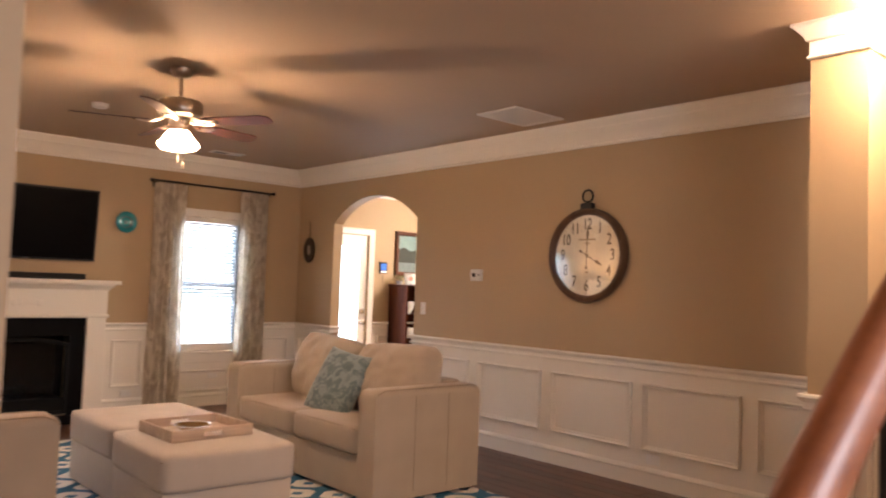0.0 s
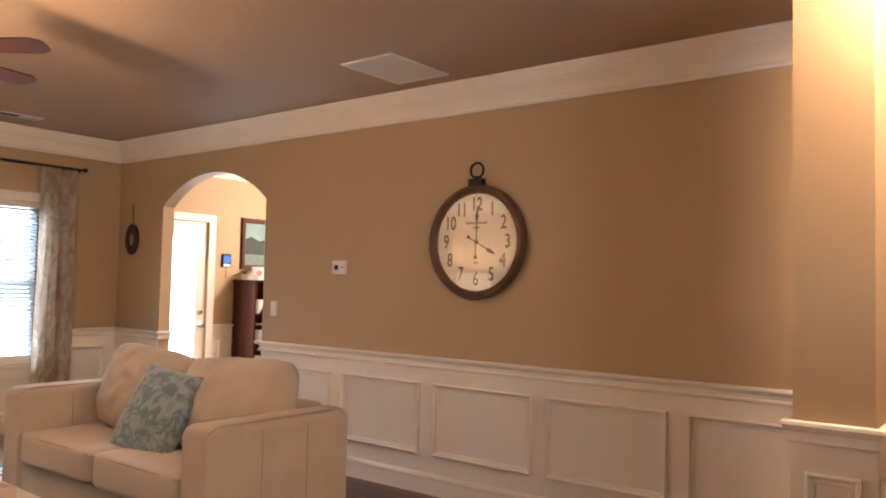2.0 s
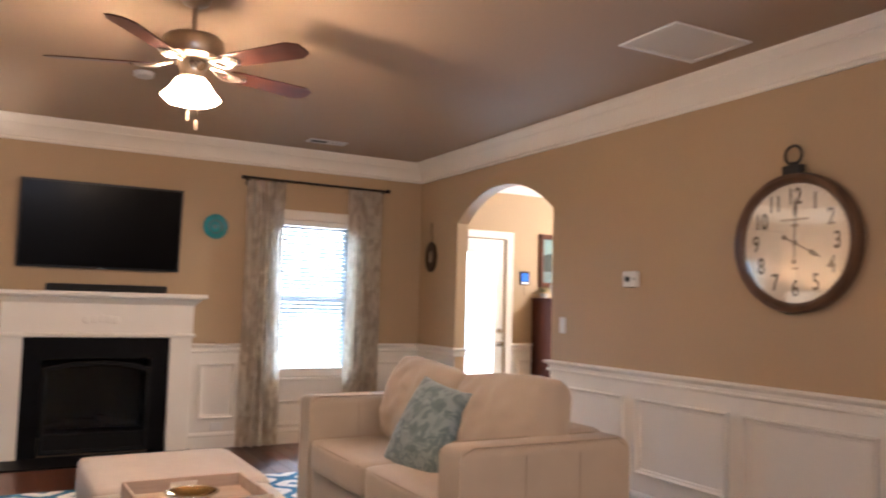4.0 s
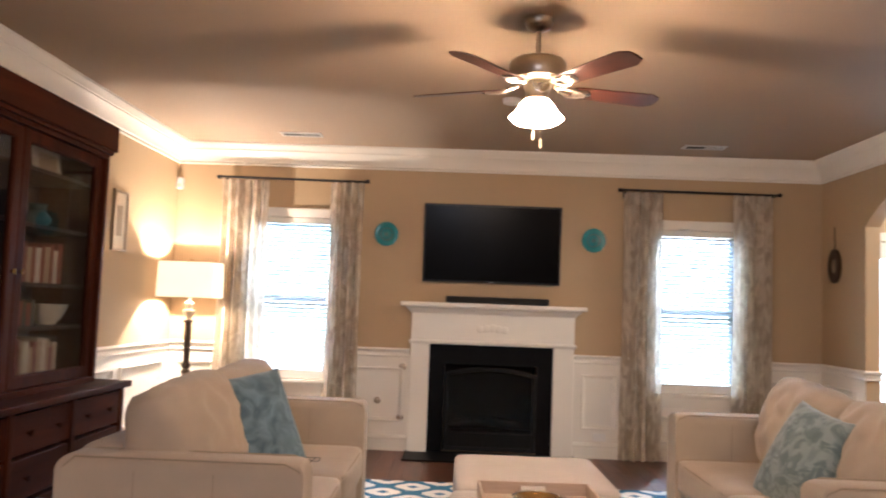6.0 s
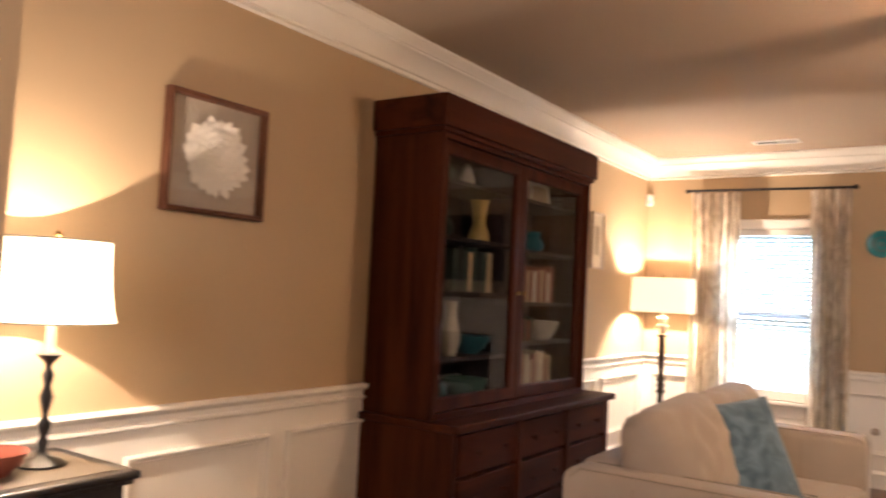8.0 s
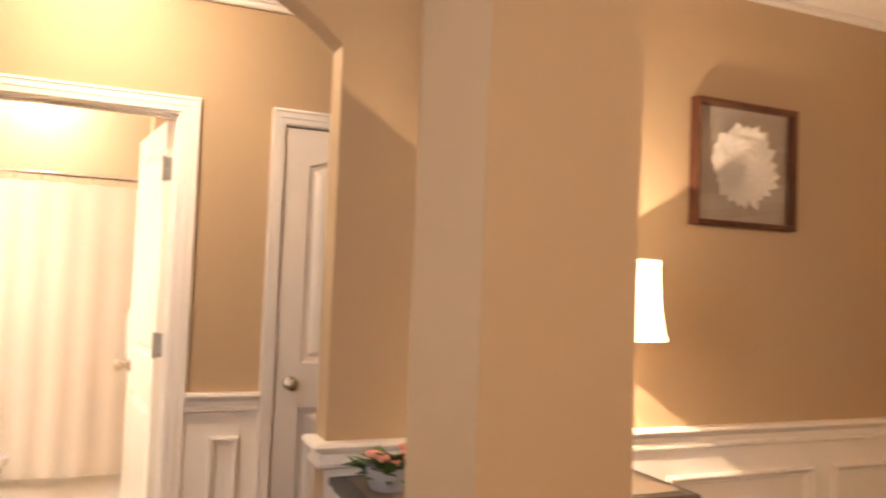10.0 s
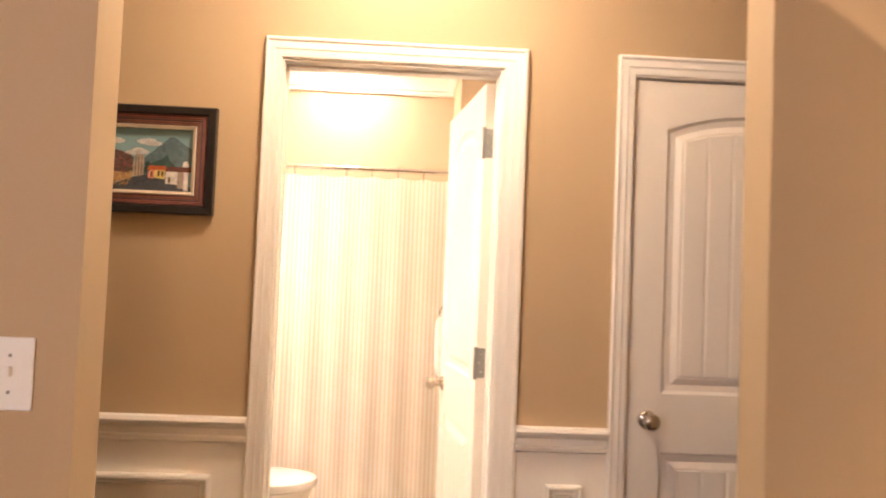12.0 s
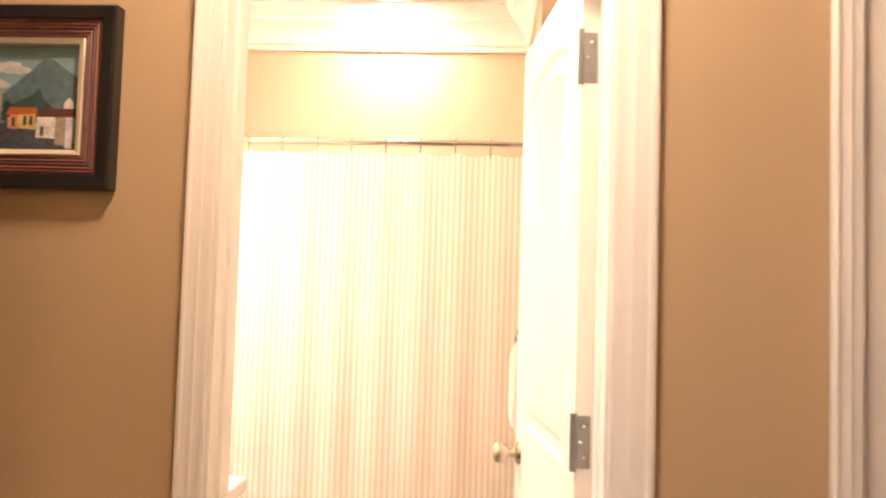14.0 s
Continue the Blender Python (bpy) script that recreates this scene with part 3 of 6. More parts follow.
run("chair_rail", CHAIR, RAIL, [
    ((XL, 0), (-5.34, 0), (0, -1), -1, 0), ((-4.42, 0), (-3.745, 0), (0, -1), 0, 0), ((-2.245, 0), (-1.61, 0), (0, -1), 0, 0), ((-.69, 0), (0, 0), (0, -1), 0, -1),
    ((0, 0), (0, -.76), (-1, 0), -1, 1), ((0, -2.26), (0, -6.63), (-1, 0), 1, 0), ((0, -.76), (T, -.76), (0, -1), 1, 0), ((0, -2.26), (T, -2.26), (0, 1), 1, 0),
    ((1.14, 0), (4.1, 0), (0, -1), 0, -1), ((XL, -9.6), (XL, -8.05), (1, 0), 0, 1), ((XL, -6.772), (XL, 0), (1, 0), 1, -1),
    ((XL, -8.05), (XL - T, -8.05), (0, 1), 1, 0), ((XL, -6.772), (XL - T, -6.772), (0, -1), 1, 0),
    ((XB, -9.48), (XB, -7.945), (1, 0), -1, 0), ((XB, -7.090), (XB, -6.792), (1, 0), 0, 0), ((XB, -5.87), (XB, -5.42), (1, 0), 0, -1),
    ((0, -6.9), (0, -9.6), (-1, 0), 0, 0)],
    "white painted chair rail above the wainscot")
run("baseboard", BASE, 0, [
    ((XL, 0), (-3.75, 0), (0, -1), -1, 0), ((-2.24, 0), (0, 0), (0, -1), 0, -1), ((0, 0), (0, -.76), (-1, 0), -1, 0), ((0, -2.26), (0, -6.63), (-1, 0), 0, 0),
    ((XL, -9.6), (XL, -8.05), (1, 0), 0, 0), ((XL, -6.772), (XL, 0), (1, 0), 0, -1), ((XB, -9.48), (XB, -7.945), (1, 0), -1, 0), ((XB, -7.090), (XB, -6.792), (1, 0), 0, 0),
    ((1.14, 0), (4.1, 0), (0, -1), 0, -1), ((0, -6.9), (0, -9.6), (-1, 0), 0, 0)],
    "white painted baseboard")


def square_trim(bm, x0, x1, y0, y1, profile, z):
    """A moulding round a square post."""
    c = [(x0, y0), (x1, y0), (x1, y1), (x0, y1)]
    o = [(0, -1), (1, 0), (0, 1), (-1, 0)]
    for k in range(4):
        moulding(bm, c[k], c[(k + 1) % 4], o[k], profile, z, 1, 1)
    return bm


def column(x0, x1, y0, y1, label):
    c = thing("column", label, "column", pose((x0 + x1) / 2, (y0 + y1) / 2, 0), group="square columns", kind="structure")
    a, b = (x1 - x0) / 2, (y1 - y0) / 2
    part("shaft", cube(-a, a, -b, b, .90, H), "wall", c)
    ped = part("pedestal", cube(-a - .006, a + .006, -b - .006, b + .006, 0, .90), "white", c)
    part("pedestal_cap", square_trim(bmesh.new(), -a - .006, a + .006, -b - .006, b + .006, POST_CAP, .95), "white", c, smooth=30)
    part("plinth", square_trim(bmesh.new(), -a - .006, a + .006, -b - .006, b + .006, BASE, 0), "white", c, smooth=30)
    part("capital", square_trim(bmesh.new(), -a, a, -b, b, COLUMN_CAP, H), "white", c, smooth=30)
    for k in range(4):
        d = (a if k % 2 else b) + .006
        w = (b if k % 2 else a) - .045
        mm = Matrix.Rotation(k * math.pi / 2, 4, 'Z') @ plane((0, -d, 0), (1, 0, 0))
        part("panel_frame", ring(rect(-w, w, .24, .77), [(p, h * .6) for p, h in PANEL]), "white", ped, m=mm, smooth=30)
    return c


column(-1.125, -.845, -6.90, -6.63, "tan square column on a white panelled pedestal")
column(-4.95, -4.67, -6.90, -6.63, "tan square column with white pedestal beside the foyer")
# pilaster where the east wall ends
pil = thing("pilaster", "tan wall pilaster with white moulded cap and base", "pilaster", kind="structure")
part("shaft", cube(-.10, 0, -6.90, -6.63, .9, H), "wall", pil)
part("pedestal", cube(-.115, 0, -6.915, -6.615, 0, .9), "white", pil)
for nm, prof, z in (("capital", CROWN, H), ("pedestal_cap", POST_CAP, .945), ("plinth", BASE, 0)):
    bm = bmesh.new()
    for p0, p1, o, a, b in (((0, -6.90), (-.10, -6.90), (0, -1), 0, 1), ((-.10, -6.90), (-.10, -6.63), (-1, 0), 1, 1), ((-.10, -6.63), (0, -6.63), (0, 1), 1, 0)):
        moulding(bm, p0, p1, o, prof, z, a, b)
    part(nm, bm, "white", pil, smooth=30)


def window(n, a, b):
    """A sash window with casing, sill, panes and a lowered blind."""
    w = thing("window_%d" % n, "white sash window with lowered white slat blinds", "window", kind="structure")
    fr = part("window_frame", ring(rect(a - .085, b + .085, W0 - .0, W1 + .085), [(0, 0), (0, .022), (.012, .028), (.065, .020), (.085, .014), (.085, -.14)]), "white", w, m=NORTH, smooth=30)
    part("window_sill", cube(a - .11, b + .11, -.06, .03, W0 - .03, W0, .006), "white", w)
    part("apron", cube(a - .085, b + .085, -.022, -.001, W0 - .13, W0 - .03, .004), "white", w)
    mid = (W0 + W1) / 2
    for lo, hi, y in ((W0, mid + .02, .10), (mid - .02, W1, .13)):
        s = part("sash", ring(rect(a, b, lo, hi), [(0, -.02), (0, .02), (.045, .02), (.045, -.02), (0, -.02)]), "white", w, m=plane((0, y, 0), (1, 0, 0)))
        g = part("pane", cube(a + .045, b - .045, y - .002, y + .002, lo + .045, hi - .045), "glass", s)
        g.visible_shadow = False
    part("blind_headrail", cube(a + .004, b - .004, .004, .072, W1 - .058, W1 - .002, .004), "white", w)
    z, k = W1 - .075, 0
    sl = finish(cube(a + .012, b - .012, -.022, .022, -.0012, .0012))
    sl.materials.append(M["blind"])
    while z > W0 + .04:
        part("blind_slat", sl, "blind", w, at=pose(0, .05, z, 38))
        z -= .0385
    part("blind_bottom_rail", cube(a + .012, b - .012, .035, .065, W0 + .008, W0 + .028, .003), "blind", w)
    for u in (a + .12, b - .12):
        part("blind_cord", tube([(u, .05, W0 + .02), (u, .05, W1 - .03)], .0015, 5), "blind", w)
    # the sky's light in the opening
    lamp = new("window_daylight", bpy.data.lights.new("window_daylight", 'AREA'))
    lamp.data.shape, lamp.data.size, lamp.data.size_y = 'RECTANGLE', 1.3, 1.1
    lamp.data.energy, lamp.data.color = WINDOW_WATTS, COOL
    lamp.matrix_world = look(((a + b) / 2, 1.5, mid + 1.05), ((a + b) / 2, 0, mid))
    return w


for i, (a, b) in enumerate(WIN):
    window(i + 1, a, b)
# unseen window added over the stairs, behind the walk's start, to brighten the foyer
fd = thing("window_3", "unseen white framed window added over the stairs to brighten the foyer", "window", kind="structure")
part("window_frame", ring(rect(-3.9, -2.9, 1.45, 2.45), [(0, -.06), (0, .02), (.06, .02), (.06, -.06), (0, -.06)]), "white", fd, m=plane((0, -9.6, 0), (-1, 0, 0)) @ Matrix.Scale(-1, 4, (1, 0, 0)))
g = part("pane", cube(-3.84, -2.96, -9.65, -9.645, 1.51, 2.39), "glass", fd)
g.visible_shadow = False
# fill lamp for the columns and wainscot, set in the added window
lamp = new("foyer_fill_light", bpy.data.lights.new("foyer_fill_light", 'AREA'))
lamp.data.shape, lamp.data.size, lamp.data.size_y = 'RECTANGLE', .86, .86
lamp.data.energy, lamp.data.color = FOYER_FILL_WATTS, (.97, .94, .95)
lamp.matrix_world = look((-3.4, -9.66, 1.95), (-3.6, -6, 1.6))

# garden and sky seen through the panes
m, t, p = nodes_of("bright_outdoors")
n, l = t.nodes, t.links
co, sp, rp = n.new("ShaderNodeTexCoord"), n.new("ShaderNodeTexNoise"), n.new("ShaderNodeValToRGB")
em = n.new("ShaderNodeEmission")
sp.inputs["Scale"].default_value = .9
l.new(co.outputs["Object"], sp.inputs[0])
l.new(sp.outputs[0], rp.inputs[0])
rp.color_ramp.elements[0].position, rp.color_ramp.elements[1].position = .38, .62
rp.color_ramp.elements[0].color, rp.color_ramp.elements[1].color = (.35, .62, .66, 1), (1, 1, 1, 1)
l.new(rp.outputs[0], em.inputs[0])
em.inputs[1].default_value = OUTSIDE
l.new(em.outputs[0], n["Material Output"].inputs[0])
tagged(part("backdrop", cube(-14, 10, 5.0, 5.05, -1, 7), m), "bright overcast garden light outside the windows", "backdrop", kind="structure")
tagged(part("ground", cube(-60, 60, .3, 60, -.2, -.15), "green"), "green lawn outside the house", "ground", kind="structure")


# ---------------------------------------------------------------- doors
def panel_recess(pts):
    return ring(pts, [(0, .0), (.010, -.008), (.030, -.010), (.050, -.002), (.055, -.002)], fill=True)


def leaf_outline(w, h, th):
    """The rails and stiles of a two-panel leaf in local u (0..w), v (0..h), with its two panel outlines."""
    lo, hi = rect(.11, w - .11, .22, .84), arched(.11, w - .11, 1.03, h - .108, .055)
    bm = bmesh.new()
    box(bm, 0, .11, 0, h, -th / 2, th / 2)
    box(bm, w - .11, w, 0, h, -th / 2, th / 2)
    for a, b in ((0, .22), (.84, 1.03), (h - .108, h)):
        box(bm, .11, w - .11, a, b, -th / 2, th / 2)
    # spandrel over the arched panel
    top = hi[2:]
    for side in (1, -1):
        for p, q in zip(top, top[1:]):
            vs = [bm.verts.new((v.x, v.y, side * th / 2)) for v in (p, q)] + [bm.verts.new((v.x, h - .108, side * th / 2)) for v in (q, p)]
            bm.faces.new(vs)
    return bm, lo, hi


def make_door(label, w, h, knob_u, at, hinges=(), knob=True):
    d = thing("door_leaf", label, "door", at)
    th = .036
    bm, lo, hi = leaf_outline(w, h, th)
    UP = plane((0, 0, 0), (1, 0, 0))
    part("leaf_frame", bm, "door", d, m=UP)
    for side in (1, -1):
        flip = Matrix.Scale(side, 4, (0, 0, 1)) @ Matrix.Translation((0, 0, th / 2))
        for pts in (lo, hi):
            b2 = panel_recess(pts)
            pn = part("door_panel", b2, "door", d, m=UP @ flip)
            # beaded planks in the panel
            u0, u1 = .165, w - .165
            k = 5
            for i in range(k):
                ua, ub = u0 + (u1 - u0) * i / k + .003, u0 + (u1 - u0) * (i + 1) / k - .003
                if pts is lo:
                    za, zb, zc = .275, .785, .785
                else:
                    f = lambda u: h - .108 - .055 * (2 * (u - w / 2) / (w - .22)) ** 2 - .056
                    za, zb, zc = 1.085, f(ua), f(ub)
                bb = ring([Vector((ua, za)), Vector((ub, za)), Vector((ub, zc)), Vector((ua, zb))], [(0, -.003), (.003, .0005)], fill=True)
                part("plank", bb, "door", pn, m=UP @ flip)
    if knob:
        for side in (1, -1):
            kn = part("knob", lathe([(0, 0), (.031, 0), (.031, .004), (.024, .010), (.012, .014), (.011, .032), (.020, .038), (.027, .048), (.028, .056), (.024, .066), (.012, .071), (0, .072)], 24), "nickel", d, "satin nickel door knob",
                      m=UP @ Matrix.Translation((knob_u, .945, 0)) @ Matrix.Scale(side, 4, (0, 0, 1)) @ Matrix.Translation((0, 0, th / 2)), smooth=60)
    for z in hinges:
        hg = part("hinge", boxes((-.0026, .0, -.012, .0185, z - .05, z + .05), bevel=.001), "steel", d, "steel butt hinge")
        part("hinge_pin", tube([(-.004, .022, z - .055), (-.004, .022, z + .055)], .007, 10), "steel", hg)
        for zz in (-.03, 0, .03):
            part("screw", lathe([(0, .0), (.004, 0), (.003, .0012), (0, .0014)], 8), "chrome", hg, m=Matrix.Translation((-.0026, .001 if zz else .008, z + zz)) @ Matrix.Rotation(-math.pi / 2, 4, 'Y'))
    return d


def door_case(name, m, a, b, top, label, depth=T, left=.080, head=.068, jt=.006, stop=.008):
    """Casing on the room side and a jamb lining through the wall."""
    c = thing(name, label, "door frame", kind="structure")
    bm = bmesh.new()
    loops = []
    for w, h in CASING:
        loops.append([bm.verts.new((a - left + w * left / .08, 0, h)), bm.verts.new((a - left + w * left / .08, top + head * (1 - w / .08), h)), bm.verts.new((b + .080 - w, top + head * (1 - w / .08), h)), bm.verts.new((b + .080 - w, 0, h))])
    for p, q in zip(loops, loops[1:]):
        for k in range(3):
            bm.faces.new((p[k], p[k + 1], q[k + 1], q[k]))
    part("casing", bm, "white", c, m=m, smooth=30)
    u0, u1, v1 = a + jt, b - jt, top - jt
    bm = boxes((a - .004, u0, 0, top, -depth, .003), (u1, b + .004, 0, top, -depth, .003), (u0, u1, v1, top + .004, -depth, .003),
               (u0, u0 + stop, 0, v1, -.075, -.045), (u1 - stop, u1, 0, v1, -.075, -.045), (u0 + stop, u1 - stop, v1 - stop, v1, -.075, -.045))
    part("jamb", bm, "white", c, m=m)
    return c


door_case("door_1", HALL, *BD, DZ, "white moulded door frame of the bathroom", left=.053)
door_case("door_2", HALL, *CD, DZ, "white moulded door frame of the closet", left=.060, jt=.002)
# closet door, shut, with its knob towards the bathroom
make_door("shut white two-panel closet door with beaded planks", CD[1] - CD[0] - .010, DZ - .020, .066, Matrix.Translation((XB - .022, CD[0] + .005, .012)) @ Matrix.Rotation(math.pi / 2, 4, 'Z'))
# bathroom door, swung into the bathroom
make_door("open white two-panel bathroom door swung inwards", .68, DZ - .030, .62,
          Matrix.Translation((XB - T + .0, BD[1] - .026, .014)) @ Matrix.Rotation(radians(180 + 7.3), 4, 'Z'), hinges=(.24, 1.095, 1.845))


# ---------------------------------------------------------------- lamps and fixtures
def point(name, at, watts, color, radius):
    lamp = new(name, bpy.data.lights.new(name, 'POINT'))
    lamp.data.energy, lamp.data.color, lamp.data.shadow_soft_size = watts, color, radius
    lamp.location = at
    return lamp


def ceiling_fan():
    f = thing("ceiling_fan", "walnut five-blade ceiling fan with a lit scalloped glass bowl", "ceiling fan", pose(-2.965, -3.39, 0))
    part("canopy", lathe([(0, H), (.072, H), (.074, H - .018), (.060, H - .048), (.030, H - .062), (.018, H - .066), (0, H - .066)], 32), "pewter", f, smooth=40)
    part("downrod", tube([(0, 0, H - .06), (0, 0, 2.565)], .0125, 14), "pewter", f, smooth=60)
    part("motor_housing", lathe([(0, 2.580), (.030, 2.578), (.060, 2.565), (.125, 2.552), (.140, 2.535), (.142, 2.475), (.132, 2.455), (.090, 2.442), (0, 2.440)], 40), "pewter", f, smooth=40)
    part("switch_housing", lathe([(0, 2.441), (.070, 2.441), (.074, 2.425), (.058, 2.395), (.055, 2.365), (.064, 2.350), (.060, 2.335), (0, 2.335)], 32), "nickel", f, "polished nickel switch housing", smooth=40)
    for k in range(5):
        rot = Matrix.Rotation(radians(16 + 72 * k), 4, 'Z')
        bm = bmesh.new()
        outline = [(.185, -.044), (.22, -.052), (.60, -.068), (.650, -.040), (.655, .0), (.650, .040), (.60, .068), (.22, .052), (.185, .044)]
        lo = [bm.verts.new((x, y, -.003)) for x, y in outline]
        hi = [bm.verts.new((x, y, .003)) for x, y in outline]
        bm.faces.new(lo), bm.faces.new(hi)
        for i in range(len(outline)):
            j = (i + 1) % len(outline)
            bm.faces.new((lo[i], lo[j], hi[j], hi[i]))
        tilt = rot @ Matrix.Translation((0, 0, 2.415)) @ Matrix.Rotation(radians(-12), 4, 'X')
        bl = part("blade", bm, "blade", f, at=tilt)
        # bracket: two curled bars and a three-lobed plate screwed under the blade
        for w in (1, -1):
            part("blade_iron", tube([(.10, 0, .016), (.135, w * .022, .004), (.17, w * .036, -.010), (.215, w * .034, -.011), (.25, w * .012, -.010)], [.010, .009, .008, .007, .006], 8), "nickel", bl, "polished nickel blade bracket", smooth=60)
        part("bracket_plate", lathe([(0, -.012), (.036, -.011), (.040, -.008), (.036, -.0035), (0, -.0035)], 20), "nickel", bl, m=Matrix.Translation((.235, 0, 0)) @ Matrix.Diagonal((1.25, 1, 1, 1)), smooth=50)
        for sx, sy in ((.215, .016), (.215, -.016), (.258, 0)):
            part("screw", lathe([(0, -.0155), (.004, -.0145), (.005, -.012), (0, -.012)], 8), "pewter", bl, m=Matrix.Translation((sx, sy, 0)))
    # scalloped bowl, flared at its lower rim
    bm = bmesh.new()
    prof = [(.040, 2.362), (.066, 2.354), (.086, 2.332), (.106, 2.300), (.136, 2.270), (.138, 2.262), (.112, 2.240), (.055, 2.226), (0, 2.222)]
    seg, rings = 48, []
    for r, z in prof:
        k = max(0, min(1, (2.34 - z) / .11)) if z > 2.2 else .4
        rings.append([bm.verts.new(((r * .94 * (1 + .06 * k * math.cos(8 * a))) * math.cos(a), (r * .94 * (1 + .06 * k * math.cos(8 * a))) * math.sin(a), z)) for a in (2 * math.pi * i / seg for i in range(seg))])
    for a, b in zip(rings, rings[1:]):
        for i in range(seg):
            bm.faces.new((a[i], a[(i + 1) % seg], b[(i + 1) % seg], b[i]))
    bmesh.ops.remove_doubles(bm, verts=bm.verts, dist=1e-5)
    part("light_bowl", bm, lit_glass("fan_bowl_glass", WARM, FAN_GLOW, .45), f, "glowing white scalloped glass bowl", smooth=60)
    point("fan_bulb", (-2.965, -3.39, 2.285), FAN_WATTS, WARM, .022)
    for x, l in ((-.020, .02), (.018, .06)):
        ch = part("pull_chain", tube([(x, -.05, 2.245), (x, -.05, 2.21 - l)], .0022, 6), "nickel", f)
        part("pull_knob", lathe([(0, 2.21 - l - .048), (.006, 2.21 - l - .047), (.0065, 2.21 - l - .006), (.003, 2.21 - l), (0, 2.21 - l)], 12), "shadebase", ch, m=Matrix.Translation((x, -.05, 0)), smooth=60)


ceiling_fan()


def ceiling_vent(x, y, label):
    v = thing("ceiling_vent", label, "vent", pose(x, y, H), group="supply vents")
    part("frame", ring(rect(-.178, .178, -.075, .075), [(0, .0005), (0, .006), (.022, .008), (.024, .001)], None), "vent", v, m=Matrix.Rotation(math.pi, 4, 'X'))
    part("backing", cube(-.156, .156, -.053, .053, -.002, -.0008), "dark", v)
    for i in range(2):
        for k in range(4) if i else (0, 3):
            x0 = -.150 + i * .153
            part("slat", cube(x0, x0 + .146, -.0045, .0045, -.0008, .0008), "vent" if i else "steel", v, at=pose(0, -.038 + .026 * k, -.005, 35 if i else -35))
    return v


ceiling_vent(-4.726, -.55, "white metal ceiling vent above the window")
ceiling_vent(-1.253, -.54, "white metal ceiling vent above the curtain")
ret = thing("return_air_grille", "large white return air grille in the ceiling", "vent", pose(-.557, -4.15, H))
part("frame", ring(rect(-.275, .275, -.21, .21), [(0, .0005), (0, .010), (.030, .012), (.034, .001)]), "vent", ret, m=Matrix.Rotation(math.pi, 4, 'X'))
part("backing", cube(-.245, .245, -.18, .18, -.0022, -.001), "vent", ret)
for k in range(24):
    part("slat", cube(-.242, .242, -.0068, .0068, -.0007, .0007), "vent", ret, at=pose(0, -.172 + .015 * k, -.006, -9))
sd = thing("smoke_detector", "round white smoke detector on the ceiling", "smoke detector", pose(-2.995, -1.885, H))
part("housing", lathe([(0, -.035), (.045, -.034), (.060, -.026), (.065, -.004), (.065, 0), (0, 0)], 28), "whiteplastic", sd, smooth=40)


def shade_lamp(name, label, cat, at, shade_pts, stem, watts, strength, bulb_z, square=None, bulb_r=.014, harp_turn=0):
    lamp = thing(name, label, cat, at)
    part("base", lathe(stem[0], 24), stem[1], lamp, smooth=50)
    bm = bmesh.new()
    if square:
        n = 40

        def outline(r):
            return [(r[0] * s * abs(math.cos(a)) ** .45 * (1 if math.cos(a) > 0 else -1), r[1] * s * abs(math.sin(a)) ** .45 * (1 if math.sin(a) > 0 else -1)) for s in (1,) for a in (2 * math.pi * i / n for i in range(n))]
    else:
        n = 40

        def outline(r):
            return [(r[0] * math.cos(a), r[1] * math.sin(a)) for a in (2 * math.pi * i / n for i in range(n))]
    for off in (0, -.003):
        rings = [[bm.verts.new((x, y, z)) for x, y in outline((rx + off, ry + off))] for rx, ry, z in shade_pts]
        for a, b in zip(rings, rings[1:]):
            for i in range(n):
                bm.faces.new((a[i], a[(i + 1) % n], b[(i + 1) % n], b[i]))
    sh = part("shade", bm, glow(name + "_shade_cloth", WARM if strength > 6 else (1, .74, .45), strength), lamp, "lit cream fabric shade", smooth=60)
    for rx, ry, z in (shade_pts[0], shade_pts[-1]):
        pts = [(x, y, z) for x, y in outline((rx + .001, ry + .001))]
        part("trim", tube(pts + pts[:1], .003, 6), "cream", sh, smooth=60)
    part("harp", tube([(0, .012, bulb_z - .1), (0, .055, bulb_z - .02), (0, .05, bulb_z + .07), (0, 0, shade_pts[0][2] - .004), (0, -.05, bulb_z + .07), (0, -.055, bulb_z - .02), (0, -.012, bulb_z - .1)], .0034, 6), "brass", lamp, m=Matrix.Rotation(radians(harp_turn), 4, 'Z'), smooth=60)
    top = shade_pts[0][2]
    part("finial", lathe([(0, top - .006), (.006, top - .004), (.005, top + .006), (.010, top + .016), (.005, top + .028), (0, top + .032)], 14), "brass", lamp, smooth=60)
    return point(name + "_bulb", at.translation + Vector((0, 0, bulb_z)), watts, LAMP, bulb_r)


# console table lamp
TZ = .83
shade_lamp("table_lamp", "black turned table lamp with a lit white shade", "table lamp", pose(-5.72, -5.95, TZ),
           [(.155, .155, .681), (.157, .157, .61), (.162, .162, .53), (.172, .172, .465), (.182, .182, .432)],
           ([(0, 0), (.066, 0), (.069, .008), (.054, .018), (.020, .028), (.012, .045), (.016, .070), (.010, .088), (.018, .110), (.020, .122), (.009, .150), (.013, .172), (.021, .205), (.010, .238), (.016, .262), (.018, .272), (.009, .292), (.012, .305), (.030, .326), (.036, .333), (.012, .336), (.008, .42), (0, .42)], "black"),
           TABLE_WATTS, TABLE_GLOW, .575, bulb_r=.0035, harp_turn=-26)
part("candle_sleeve", lathe([(.014, .336), (.0135, .44), (.009, .442)], 20), "cream", bpy.data.objects["table_lamp"], "cream candle sleeve", smooth=50)
